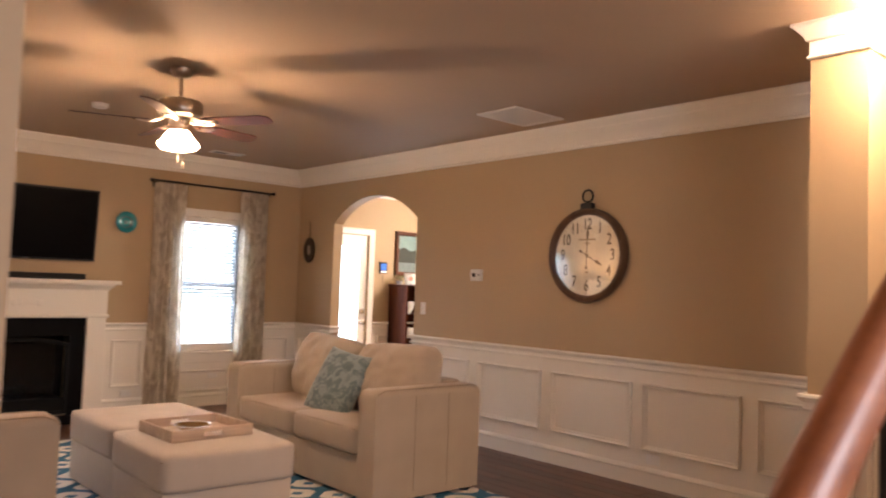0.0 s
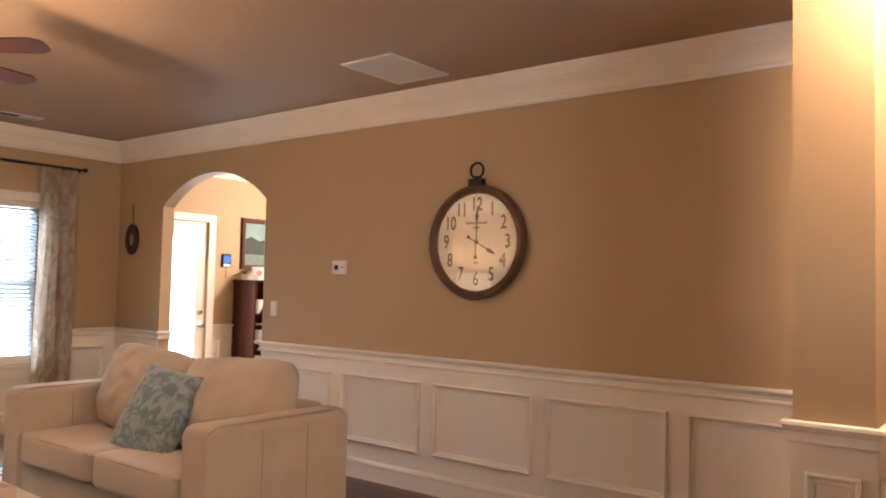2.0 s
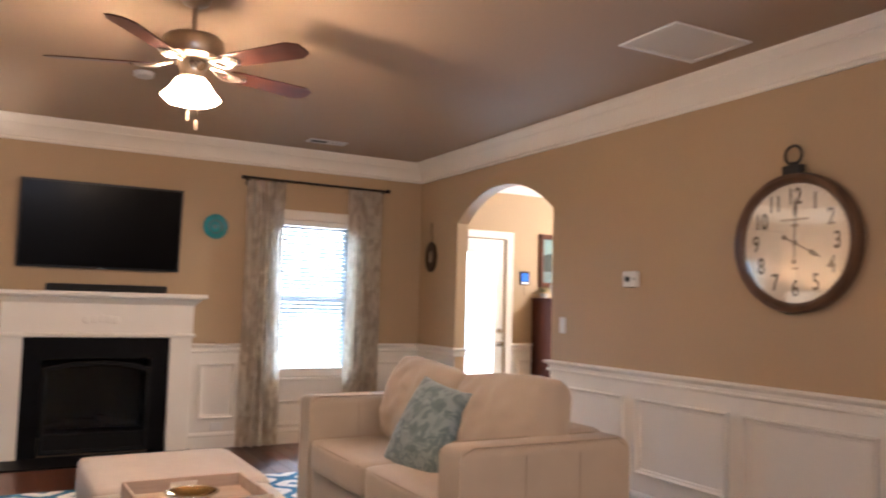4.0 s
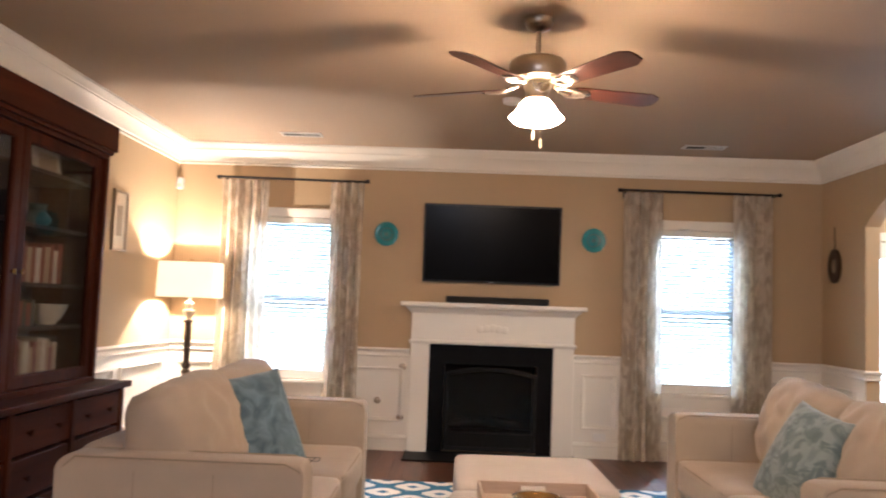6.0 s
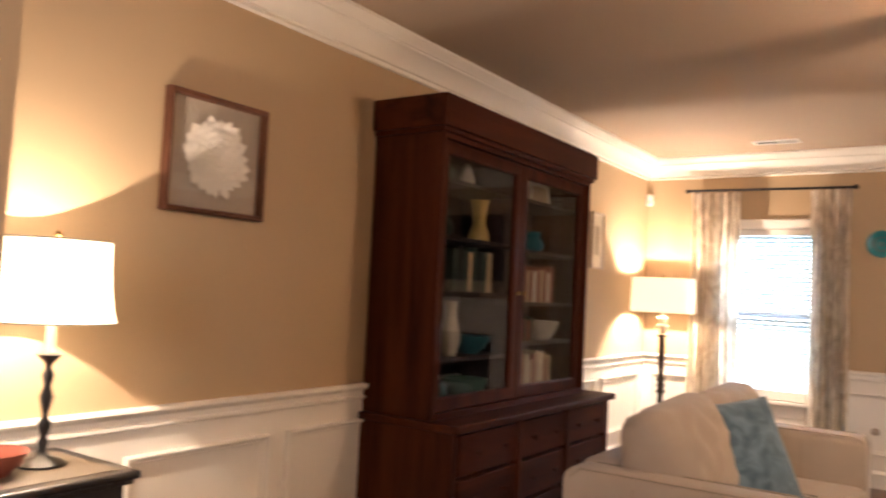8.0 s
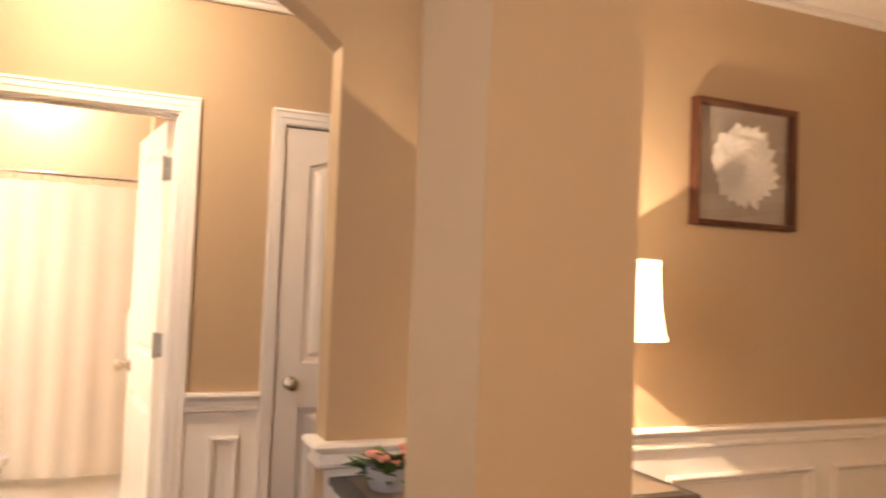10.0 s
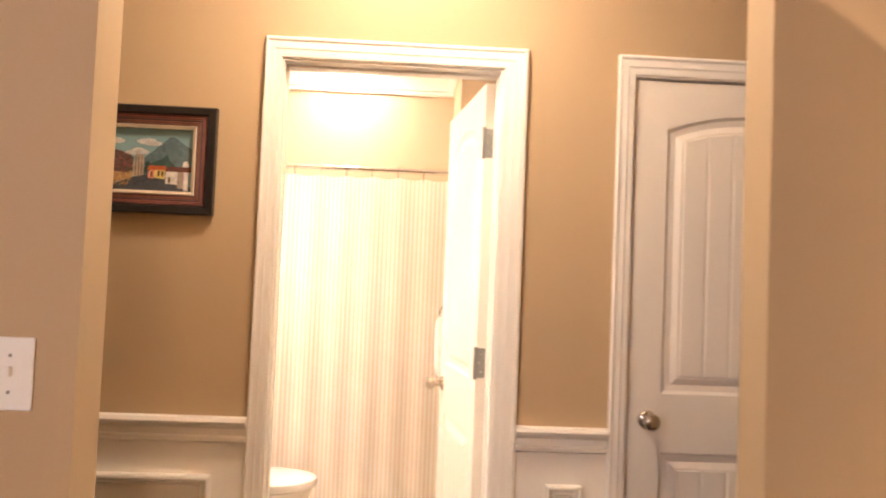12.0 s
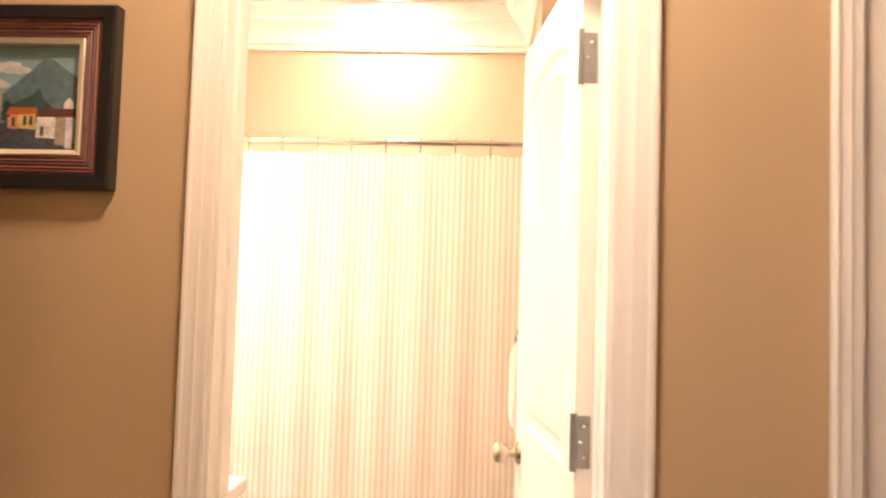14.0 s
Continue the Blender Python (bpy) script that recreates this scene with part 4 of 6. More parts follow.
# floor lamp in the corner
shade_lamp("floor_lamp", "bronze turned floor lamp with a lit rectangular shade", "floor lamp", pose(-5.66, -.42, 0),
           [(.255, .195, 1.625), (.26, .198, 1.47), (.262, .200, 1.318)],
           ([(0, 0), (.15, 0), (.152, .015), (.10, .03), (.05, .05), (.030, .09), (.024, .20), (.034, .26), (.024, .32), (.024, .60), (.042, .625), (.027, .65), (.042, .68), (.027, .70), (.042, .73), (.026, .76), (.032, .95), (.028, 1.10), (.046, 1.112), (.046, 1.12), (.020, 1.13), (.030, 1.16), (.05, 1.19), (.05, 1.205), (.022, 1.215), (.034, 1.25), (.040, 1.27), (.014, 1.285), (.010, 1.40), (0, 1.40)], "bronze"),
           FLOOR_WATTS, FLOOR_GLOW, 1.47, square=True)
lamp_neck = bpy.data.objects["floor_lamp"]
part("neck", lathe([(.018, 1.122), (.032, 1.16), (.053, 1.19), (.053, 1.208), (.024, 1.218), (.036, 1.25), (.042, 1.272), (.016, 1.288), (.013, 1.38)], 24), "shadebase", lamp_neck, "cream turned neck", smooth=50)


def pendant(name, label, at, drop, r, color, strength):
    p = thing(name, label, "pendant lamp", pose(at[0], at[1], H))
    part("canopy", lathe([(0, 0), (.06, 0), (.06, -.012), (.03, -.03), (0, -.032)], 24), "bronze", p, smooth=40)
    part("rod", tube([(0, 0, -.03), (0, 0, -drop + r * .6)], .008, 10), "bronze", p, smooth=60)
    part("globe", lathe([(0, -drop + r * .75), (r * .5, -drop + r * .7), (r * .9, -drop + r * .35), (r, -drop), (r * .85, -drop - r * .4), (r * .5, -drop - r * .72), (0, -drop - r * .85)], 28), glow(name + "_glass", color, strength), p, "glowing glass globe", smooth=60)


pendant("kitchen_pendant", "lit glass globe pendant in the kitchen", (2.3, -1.8), .5, .14, (1, .88, .70), KITCHEN_GLOW)


def dome_light(name, label, x, y, r, color, strength):
    d = thing(name, label, "ceiling light", pose(x, y, H))
    part("pan", lathe([(0, 0), (r * 1.05, 0), (r * 1.05, -.02), (r * .96, -.03), (0, -.03)], 32), "nickel", d, smooth=40)
    part("dome", lathe([(r * .95, -.030), (r * .9, -.06), (r * .65, -.095), (r * .3, -.11), (0, -.113)], 32), glow(name + "_glass", color, strength), d, "glowing frosted glass dome", smooth=60)


dome_light("hall_light", "lit frosted dome light on the hallway ceiling", -6.46, -7.52, .15, (1, .83, .62), HALL_GLOW)
vl = thing("vanity_light", "nickel vanity light bar with three lit bells", "wall light", pose(-7.62, -9.0, 2.27))
part("bar", cube(-.32, .32, 0, .03, -.03, .03, .006), "nickel", vl)
vanity_glass = lit_glass("vanity_frosted_glass", (1, .90, .76), 12.0, .55)
bulb_mat = glow("vanity_bulb", (1, .90, .76), BATH_GLOW)
for x in (-.22, 0, .22):
    arm = part("arm", tube([(x, .03, 0), (x, .10, .02), (x, .13, -.01)], .008, 8), "nickel", vl, smooth=60)
    part("bell", lathe([(.02, -.01), (.035, -.03), (.055, -.07), (.075, -.12), (.072, -.12), (.052, -.07), (.032, -.034), (0, -.03)], 24), vanity_glass, arm, "frosted glass bell", m=Matrix.Translation((x, .13, 0)), smooth=50)
    part("bulb", lathe([(0, -.05), (.03, -.07), (.04, -.10), (.03, -.13), (0, -.14)], 20), bulb_mat, arm, "glowing bulb", m=Matrix.Translation((x, .13, 0)), smooth=60)


def recessed(label, x, y, color, strength):
    can = thing("recessed_light", label, "ceiling light", pose(x, y, HB))
    part("trim_ring", lathe([(.068, -.002), (.090, -.002), (.092, -.007), (.070, -.010), (.068, -.002)], 28), "whiteplastic", can, smooth=40)
    part("lens", lathe([(0, -.012), (.05, -.010), (.068, -.004)], 24), glow("recessed_lens", color, strength), can, "glowing frosted lens", smooth=60)


recessed("lit recessed ceiling light above the bathtub", -9.03, -7.86, (1, .90, .74), TUB_GLOW)
dome_light("foyer_light", "lit frosted dome light on the foyer ceiling", -1.24, -7.15, .12, WARM, FOYER_GLOW)


# ---------------------------------------------------------------- fireplace
fp = thing("fireplace", "white wooden fireplace surround with black slate slips", "fireplace")
S0, S1 = -3.735, -2.255
for a, b in ((S0, -3.565), (-2.44, S1)):
    part("pilaster", cube(a, b, -.075, 0, 0, .985, .004), "white", fp)
hd = part("frieze", cube(S0, S1, -.085, 0, .985, 1.30, .004), "white", fp)
part("astragal", moulding(bmesh.new(), (S0, -.085), (S1, -.085), (0, -1), [(0, -.02), (.012, -.018), (.018, 0), (.012, .014), (0, .018)], 1.0, 1, 1), "white", hd, smooth=30)
bm = bmesh.new()
CORN = [(0, -.060), (.010, -.058), (.020, -.040), (.044, -.022), (.052, -.012), (.052, 0), (0, 0)]
for p0, p1, o, a, b in (((S0, 0), (S0, -.085), (-1, 0), 0, 1), ((S0, -.085), (S1, -.085), (0, -1), 1, 1), ((S1, -.085), (S1, 0), (1, 0), 1, 0)):
    moulding(bm, p0, p1, o, CORN, 1.318, a, b)
part("bed_moulding", bm, "white", fp, smooth=30)
part("mantel_shelf", cube(-3.835, -2.165, -.205, 0, 1.318, 1.357, .006), "white", fp)
for k in range(5):
    part("carved_swag", lathe([(0, .006), (.03 - .002 * abs(k - 2), .004), (.034, 0), (0, 0)], 16), "white", hd, m=NORTH @ Matrix.Translation((-2.995 + .055 * (k - 2), 1.14 - .008 * abs(k - 2), .085)))
for s in ((-3.565, FX0, -.035, 0, 0, .985), (FX1, -2.44, -.035, 0, 0, .985), (FX0, FX1, -.035, 0, FZ, .985)):
    part("slate_slip", cube(*s), "slate", fp, "polished black slate slip")
fb = part("firebox", boxes((FX0 - .02, FX0, 0, .45, .1, .85), (FX1, FX1 + .02, 0, .45, .1, .85), (FX0, FX1, .45, .47, .1, .85), (FX0, FX1, 0, .45, .14, .16), (FX0, FX1, 0, .45, .82, .84)), "firebox", fp, "sooty black metal firebox")
arch = arched(FX0 + .002, FX1 - .002, .03, .785, .06)
part("fire_door_frame", ring(arch, [(0, .036), (0, .05), (.012, .054), (.035, .050), (.040, .030)]), "grate", fp, "black iron arched fire door frame", m=NORTH)
part("fire_glass", cube(FX0 + .04, FX1 - .04, -.032, -.028, .20, .73), "smoked", fp)
part("kick_panel", cube(FX0 + .04, FX1 - .04, -.042, -.03, .045, .19, .003), "grate", fp)
part("panel_lip", cube(FX0 + .04, FX1 - .04, -.046, -.030, .192, .200, .002), "grate", fp)
# logs wear the firebox's near-black, so the opening's shade is in their colour
for k, (x, r) in enumerate(((-3.2, .05), (-3.0, .045), (-2.82, .05))):
    part("log", tube([(x - .16, .2, .22 + .03 * k), (x, .18, .25), (x + .16, .22, .23)], [r * .8, r, r * .75], 10), "firebox", fp, smooth=60)
tagged(part("hearth", cube(-3.755, -2.23, -.46, 0, 0, .012, .003), "slate"), "flush black slate hearth on the wooden floor", "hearth", kind="structure")

# television and sound bar
tv = thing("television", "large black flat television mounted above the mantel", "television", pose(-3.026, -.006, 1.91, 5.5))
part("bezel", ring(rect(-.628, .628, -.358, .358), [(0, .03), (0, .078), (.003, .081), (.016, .081), (.018, .076)]), "plastic", tv, m=NORTH)
part("screen", cube(-.612, .612, -.077, -.060, -.342, .342), "screen", tv)
part("back", cube(-.60, .60, -.060, -.03, -.33, .33, .01), "plastic", tv)
part("wall_bracket", cube(-.2, .2, -.03, -.004, -.2, -.02), "iron", tv)
part("badge", cube(-.03, .03, -.0825, -.0805, -.354, -.347), "steel", tv)
sb = thing("sound_bar", "long black sound bar on the mantel shelf", "sound bar", pose(-2.965, -.11, 1.357))
part("cabinet", cube(-.465, .465, -.045, .045, .004, .062, .012, 3), "plastic", sb)
part("grille", cube(-.44, .44, -.047, -.044, .012, .054), "dark", sb)
for x in (-.4, .4):
    part("foot", cube(x - .03, x + .03, -.03, .03, 0, .005), "plastic", sb)
part("remote", cube(-.04, .10, -.062, -.05, .0, .02, .003), "plastic", sb)


def wall_plate(x, z, label):
    p = thing("decorative_plate", label, "plate", pose(x, 0, z), group="turquoise plates")
    R = Matrix.Rotation(math.pi / 2, 4, 'X')
    part("dish", lathe([(0, .012), (.055, .012), (.062, .018), (.108, .034), (.112, .032), (.110, .028), (.062, .008), (0, .004)], 36), "plate", p, m=R, smooth=50)
    part("painted_ring", lathe([(.050, .0135), (.058, .0165), (.064, .0215), (.060, .0215), (.050, .0140)], 36), "tealglaze", p, "darker painted ring", m=R, smooth=50)
    part("painted_boss", lathe([(0, .0150), (.016, .0145), (.020, .0122), (0, .0122)], 20), "tealglaze", p, m=R, smooth=50)
    part("hanger", cube(-.01, .01, -.006, 0, .05, .09), "steel", p)


wall_plate(-4.003, 1.97, "turquoise glazed plate hung beside the television")
wall_plate(-2.092, 1.975, "turquoise glazed plate hung between television and window")
# small wall boxes beside the fireplace
for x, z in ((-3.805, .758), (-4.025, .448), (-3.815, .298)):
    k = thing("gas_valve", "small round pewter valve plate on the wainscot", "valve", pose(x, -.008, z), group="valve plates")
    part("rosette", lathe([(0, 0), (.032, 0), (.030, .006), (.016, .010), (.012, .03), (0, .032)], 20), "pewter", k, m=Matrix.Rotation(math.pi / 2, 4, 'X'), smooth=40)


# ---------------------------------------------------------------- curtains
def pleat(u, seed, f):
    return .044 * math.sin(u * f + seed) + .012 * math.sin(u * f * 2.3 + 1.7 * seed) + .010 * math.sin(u * f * .6 + 3 * seed)


def curtain_panel(parent, x0, x1, z0, z1, y, seed, material="curtain", flare=.02, f=50.0):
    bm = bmesh.new()
    nu, nv = 56, 14
    grid = []
    for j in range(nv + 1):
        s = j / nv
        row = []
        for i in range(nu + 1):
            q = i / nu
            w = 1 - .10 * math.sin(math.pi * min(1, s * 1.2)) * (0.5 if seed % 2 else .8)
            xx = (x0 + x1) / 2 + (q - .5) * (x1 - x0) * w + flare * s * (q - .5)
            yy = y + pleat(q * (x1 - x0) * 1.6, seed, f) * (.75 + .5 * s) + .006 * math.sin(7 * s + seed + 5 * q)
            row.append(bm.verts.new((xx, yy, z1 + (z0 - z1) * s)))
        grid.append(row)
    for a, b in zip(grid, grid[1:]):
        for i in range(nu):
            bm.faces.new((a[i], a[i + 1], b[i + 1], b[i]))
    return part("curtain_panel", bm, material, parent, smooth=80)


def curtain_set(xa, xb, panels, label):
    c = thing("curtain", label, "curtain", group="window curtains")
    rod = part("rod", tube([(xa, -.09, 2.445), (xb, -.09, 2.437)], .011, 12), "iron", c, "black iron curtain rod", smooth=60)
    for x, s in ((xa, -1), (xb, 1)):
        part("finial", lathe([(0, -.03), (.010, -.03), (.018, -.02), (.020, 0), (.012, .012), (0, .014)], 14), "iron", rod, m=Matrix.Translation((x, -.09, 2.441)) @ Matrix.Rotation(s * math.pi / 2, 4, 'Y'), smooth=60)
        part("bracket", boxes((x - s * .06 - .006, x - s * .06 + .006, -.09, 0, 2.415, 2.427), (x - s * .06 - .012, x - s * .06 + .012, -.004, 0, 2.38, 2.46)), "iron", rod)
    for k, (a, b) in enumerate(panels):
        pn = curtain_panel(c, a, b, .012, 2.425, -.085, k * 1.3 + abs(xa))
        n = 5
        for i in range(n):
            x = a + (b - a) * (i + .5) / n
            part("ring", tube([(x, -.09 + .018 * math.cos(t), 2.436 + .018 * math.sin(t)) for t in (2 * math.pi * j / 12 for j in range(13))], .002, 5), "iron", pn)


curtain_set(-5.575, -4.184, ((-5.52, -5.10), (-4.53, -4.22)), "pair of printed cream curtains on a black rod beside the lamp")
curtain_set(-1.878, -.417, ((-1.825, -1.485), (-.845, -.47)), "pair of printed grey curtains on a black rod beside the arch")


# ---------------------------------------------------------------- sofas
def cushion(w, d, h, puff=.35, n=10, crown=.0, square=9.0):
    """A stuffed block, w by d by h, centred, resting at z 0."""
    bm = bmesh.new()
    bmesh.ops.create_cube(bm, size=1.0)
    bmesh.ops.subdivide_edges(bm, edges=bm.edges, cuts=n, use_grid_fill=True)
    for v in bm.verts:
        x, y, z = v.co * 2
        k = .16
        q = Vector((x, y, z))
        e = square
        r = (abs(x) ** e + abs(y) ** e + abs(z) ** e) ** (1 / e)
        q = q / max(r, 1e-6) * max(abs(x), abs(y), abs(z))
        bulge = (1 - x * x) * (1 - y * y)
        side = (1 - z * z)
        sx = q.x * (1 + .03 * side * (1 - y * y))
        sy = q.y * (1 + .03 * side * (1 - x * x))
        wob = noise.noise(Vector((x * 1.6 + w * 7, y * 1.6 + d * 5, z))) * .06
        sz = q.z * (1 - puff * .5 + puff * .5 * bulge + crown * bulge) + wob * bulge
        v.co = Vector((sx * w / 2, sy * d / 2, (sz + 1) * h / 2))
    return bm


def throw_pillow(w, t, h=None, full=.42, ears=.07, soft=0.0):
    """A square pillow with drawn-out corners, standing in the x, z plane."""
    bm = bmesh.new()
    n, h = 24, h or w
    for side in (1, -1):
        g = []
        for j in range(n + 1):
            row = []
            for i in range(n + 1):
                u, v = 2 * i / n - 1, 2 * j / n - 1
                body = max(0, (1 - u * u) * (1 - v * v)) ** full
                rnd = 1 - soft * (u * v) ** 4
                pin = 1 - ears * (1 - u * u) * abs(v) ** 3 * 1.0
                pin2 = 1 - ears * (1 - v * v) * abs(u) ** 3
                row.append(bm.verts.new((u * w / 2 * pin2 * rnd, side * t / 2 * body * (1 + .12 * noise.noise(Vector((u * 2, v * 2, side))) + (.07 + 1.1 * soft) * noise.noise(Vector((u * 5 + w, v * 3.5, side * 3)))), v * h / 2 * pin * rnd + (.012 * noise.noise(Vector((u * 3, v * 2 + w * 9, 2))) if h != w else 0))))
            g.append(row)
        for a, b in zip(g, g[1:]):
            for i in range(n):
                bm.faces.new((a[i], a[i + 1], b[i + 1], b[i]))
    bmesh.ops.remove_doubles(bm, verts=bm.verts, dist=1e-4)
    return bm


def arm_block(x0, x1, y0, y1, z0, z1, r=.055):
    bm = cube(x0, x1, y0, y1, z0, z1)
    es = [e for e in bm.edges if all(v.co.z > z1 - .001 for v in e.verts) or abs(e.verts[0].co.z - e.verts[1].co.z) > .1]
    tops = [e for e in es if all(v.co.z > z1 - .001 for v in e.verts)]
    bmesh.ops.bevel(bm, geom=tops, offset=r, segments=5, profile=.5, affect='EDGES')
    return bm


def loveseat(at, label, pillow_mat, pillow_x, pillow_u, pillow_z, yaw, pillow_label, flip=1):
    """Local frame: front edge at x 0, back at x = depth, y runs along the seat. at turns and places it."""
    turn = flip
    D, L, AW, AH = .905, 2.02, .18, .742
    s = thing("loveseat", label, "sofa", at, group="pair of loveseats")
    part("seat_base", cube(.03, D - .04, AW, L - AW, .035, .30, .01), "linen", s)
    for y0 in (0, L - AW):
        a = part("arm", arm_block(0, D, y0, y0 + AW, .035, AH), "linen", s, smooth=40)
        for x in (D * .36, D * .68):
            for yy in (y0 - .0015, y0 + AW + .0015):
                part("seam", tube([(x, yy, .08), (x, yy, AH - .05)], .0018, 5), "piping", a)
        for yy in (y0 + .004, y0 + AW - .004):
            part("piping", tube([(.010, yy, .08), (.004, yy, AH - .09), (.018, yy, AH - .03), (.07, yy, AH - .006), (D - .07, yy, AH - .006), (D - .01, yy, AH - .06)], .0035, 6), "piping", a)
    part("back_frame", arm_block(D - .20, D, AW, L - AW, .035, .755), "linen", s, smooth=40)
    w = (L - 2 * AW) / 2
    for k in range(2):
        yc = AW + w * (k + .5)
        c = part("seat_cushion", cushion(.74, w - .006, .20, .16, square=14), "linen", s, at=pose(.365, yc, .295), smooth=60)
        part("piping", tube([(-.36, -w / 2 + .03, .172), (-.372, 0, .182), (-.36, w / 2 - .03, .172)], .004, 6), "piping", c)
        lean = Matrix.Translation((D - (.345 if turn > 0 else .31), yc - .06 * turn, .465 + .25)) @ Matrix.Rotation(-math.pi / 2, 4, 'Z') @ Matrix.Rotation(radians(-14), 4, 'X') @ Matrix.Rotation(radians((2.5 + k) * turn if k or turn < 0 else -4), 4, 'Y')
        part("back_cushion", throw_pillow(w + .015, .37, .55, .34, .015, .07), "linen", s, at=lean, smooth=70)
    for x in (.07, D - .07):
        for y in (.07, L - .07):
            part("foot", cube(x - .035, x + .035, y - .035, y + .035, 0, .045, .004), "black", s, "black wooden block foot")
    pw = thing("throw_pillow", pillow_label, "pillow", at @ Matrix.Translation((pillow_x, pillow_u, .49 + pillow_z)) @ Matrix.Rotation(radians(-90 + yaw * flip), 4, 'Z') @ Matrix.Rotation(radians(-27), 4, 'X') @ Matrix.Rotation(radians(6 * flip), 4, 'Y'))
    part("cover", throw_pillow(.52, .17), pillow_mat, pw, smooth=70)
    pts = [(-.25, 0, -.25), (0, 0, -.236), (.25, 0, -.25), (.236, 0, 0), (.25, 0, .25), (0, 0, .236), (-.25, 0, .25), (-.236, 0, 0), (-.25, 0, -.25)]
    part("welt", tube(pts, .005, 6), pillow_mat, pw)
    return s


loveseat(pose(-2.015, -4.36, 0), "beige linen loveseat with loose cushions against the clock wall", "teal", .325, .90, .180, 6, "teal damask throw pillow on the loveseat", 1)
loveseat(Matrix.Translation((-3.85, -2.32, 0)) @ Matrix.Rotation(math.pi, 4, 'Z'), "beige linen loveseat with loose cushions in front of the bookcase", "bluecushion", .445, 1.08, .232, 42, "blue patterned throw pillow on the loveseat", -1)


def ottoman(x, y, turn, label):
    o = thing("ottoman", label, "ottoman", pose(x, y, 0, 0, 0, turn), group="pair of ottomans")
    part("skirted_base", cube(-.375, .375, -.405, .405, .03, .285, .012), "ottoman", o, smooth=40)
    top = part("top_cushion", cushion(.78, .86, .212, .09, square=20), "ottoman", o, at=pose(0, 0, .276), smooth=60)
    for z in (.028, .172):
        w, d = .380, .410
        part("piping", tube([(-w, -d, z), (w, -d, z), (w, d, z), (-w, d, z), (-w, -d, z)], .004, 6), "piping", top)
    for a in (-.32, .32):
        for b in (-.32, .32):
            part("foot", cube(a - .02, a + .02, b - .02, b + .02, 0, .03), "black", o)


ottoman(-2.95, -3.93, -2, "pale linen ottoman with a tray on top")
ottoman(-2.91, -3.03, 1, "pale linen ottoman before the fireplace")
tray = thing("serving_tray", "whitewashed wooden tray with cut-out handles", "tray", pose(-2.945, -3.825, .486, 0, 0, 2) @ Matrix.Diagonal((.88, .79, 1, 1)))
part("bottom", cube(-.285, .285, -.285, .285, 0, .012), "traywood", tray)
for k in range(4):
    rot = Matrix.Rotation(k * math.pi / 2, 4, 'Z')
    if k % 2 == 0:
        bm = boxes((-.285, -.065, -.285, -.270, .004, .066), (.065, .285, -.285, -.270, .004, .066), (-.065, .065, -.285, -.270, .004, .022), (-.065, .065, -.285, -.270, .050, .066))
    else:
        bm = cube(-.270, .270, -.285, -.270, .004, .066, .003)
    part("side", bm, "traywood", tray, m=rot)
dish = thing("brass_dish", "small brass dish on the tray", "dish", pose(-2.955, -3.80, .498))
part("bowl", lathe([(0, 0), (.06, 0), (.065, .006), (.095, .026), (.105, .032), (.103, .035), (.092, .030), (.055, .012), (0, .010)], 36), "brass", dish, smooth=50)
part("rim", tube([(.104 * math.cos(t), .104 * math.sin(t), .034) for t in (2 * math.pi * i / 32 for i in range(33))], .004, 6), "chrome", dish, smooth=60)
# glasses left on the west loveseat
eg = thing("eyeglasses", "black folded eyeglasses on the seat cushion", "eyeglasses", pose(-4.04, -3.11, .497, 0, 0, 60) @ Matrix.Diagonal((1, 1, .5, 1)))
for s in (-1, 1):
    part("lens_rim", tube([(s * .033 + .026 * math.cos(t), .0, .02 + .02 * math.sin(t)) for t in (2 * math.pi * i / 14 for i in range(15))], .003, 5), "black", eg)
    part("temple", tube([(s * .06, 0, .03), (s * .055, .10, .012), (s * .05, .13, .003)], .003, 5), "black", eg)
rug = thing("rug", "blue area rug with a staggered white medallion pattern", "rug")
part("woven_field", cube(-4.60, -1.10, -4.95, -1.25, .0, .012, .004), "rug", rug)


# ---------------------------------------------------------------- clock
def text_mesh(body, size, depth=.002):
    cu = bpy.data.curves.new("text", 'FONT')
    cu.offset = .0016
    cu.body, cu.size, cu.extrude, cu.align_x, cu.align_y = body, size, depth / 2, 'CENTER', 'CENTER'
    ob = bpy.data.objects.new("text", cu)
    scene.collection.objects.link(ob)
    bpy.context.view_layer.update()
    me = bpy.data.meshes.new_from_object(ob.evaluated_get(bpy.context.evaluated_depsgraph_get()))
    bpy.data.objects.remove(ob)
    bm = bmesh.new()
    bm.from_mesh(me)
    return bm


clock = thing("wall_clock", "large round wall clock with a brown wooden rim and ring top", "clock", EAST @ Matrix.Translation((4.425, 1.70, 0)))
part("rim", lathe([(.372, 0), (.376, .045), (.366, .068), (.345, .074), (.330, .060), (.322, .045), (.318, .030), (.300, .028), (.300, 0), (.372, 0)], 64), "rimwood", clock, smooth=40)
part("dial", lathe([(0, .030), (.320, .030), (.320, .02), (0, .02)], 56), "face", clock, "aged cream paper dial")
for h in range(1, 13):
    a = math.pi / 2 - h * math.pi / 6
    bm = text_mesh(str(h), .112)
    part("numeral", bm, "ink", clock, m=Matrix.Translation((.245 * math.cos(a), .245 * math.sin(a), .0318)) @ Matrix.Diagonal((.82, 1.12, 1, 1)))
for k in range(60):
    a = k * math.pi / 30
    part("minute_mark", cube(-.0012, .0012, .296, .308 if k % 5 else .314, .0306, .0316), "paleink", clock, m=Matrix.Rotation(a, 4, 'Z'))
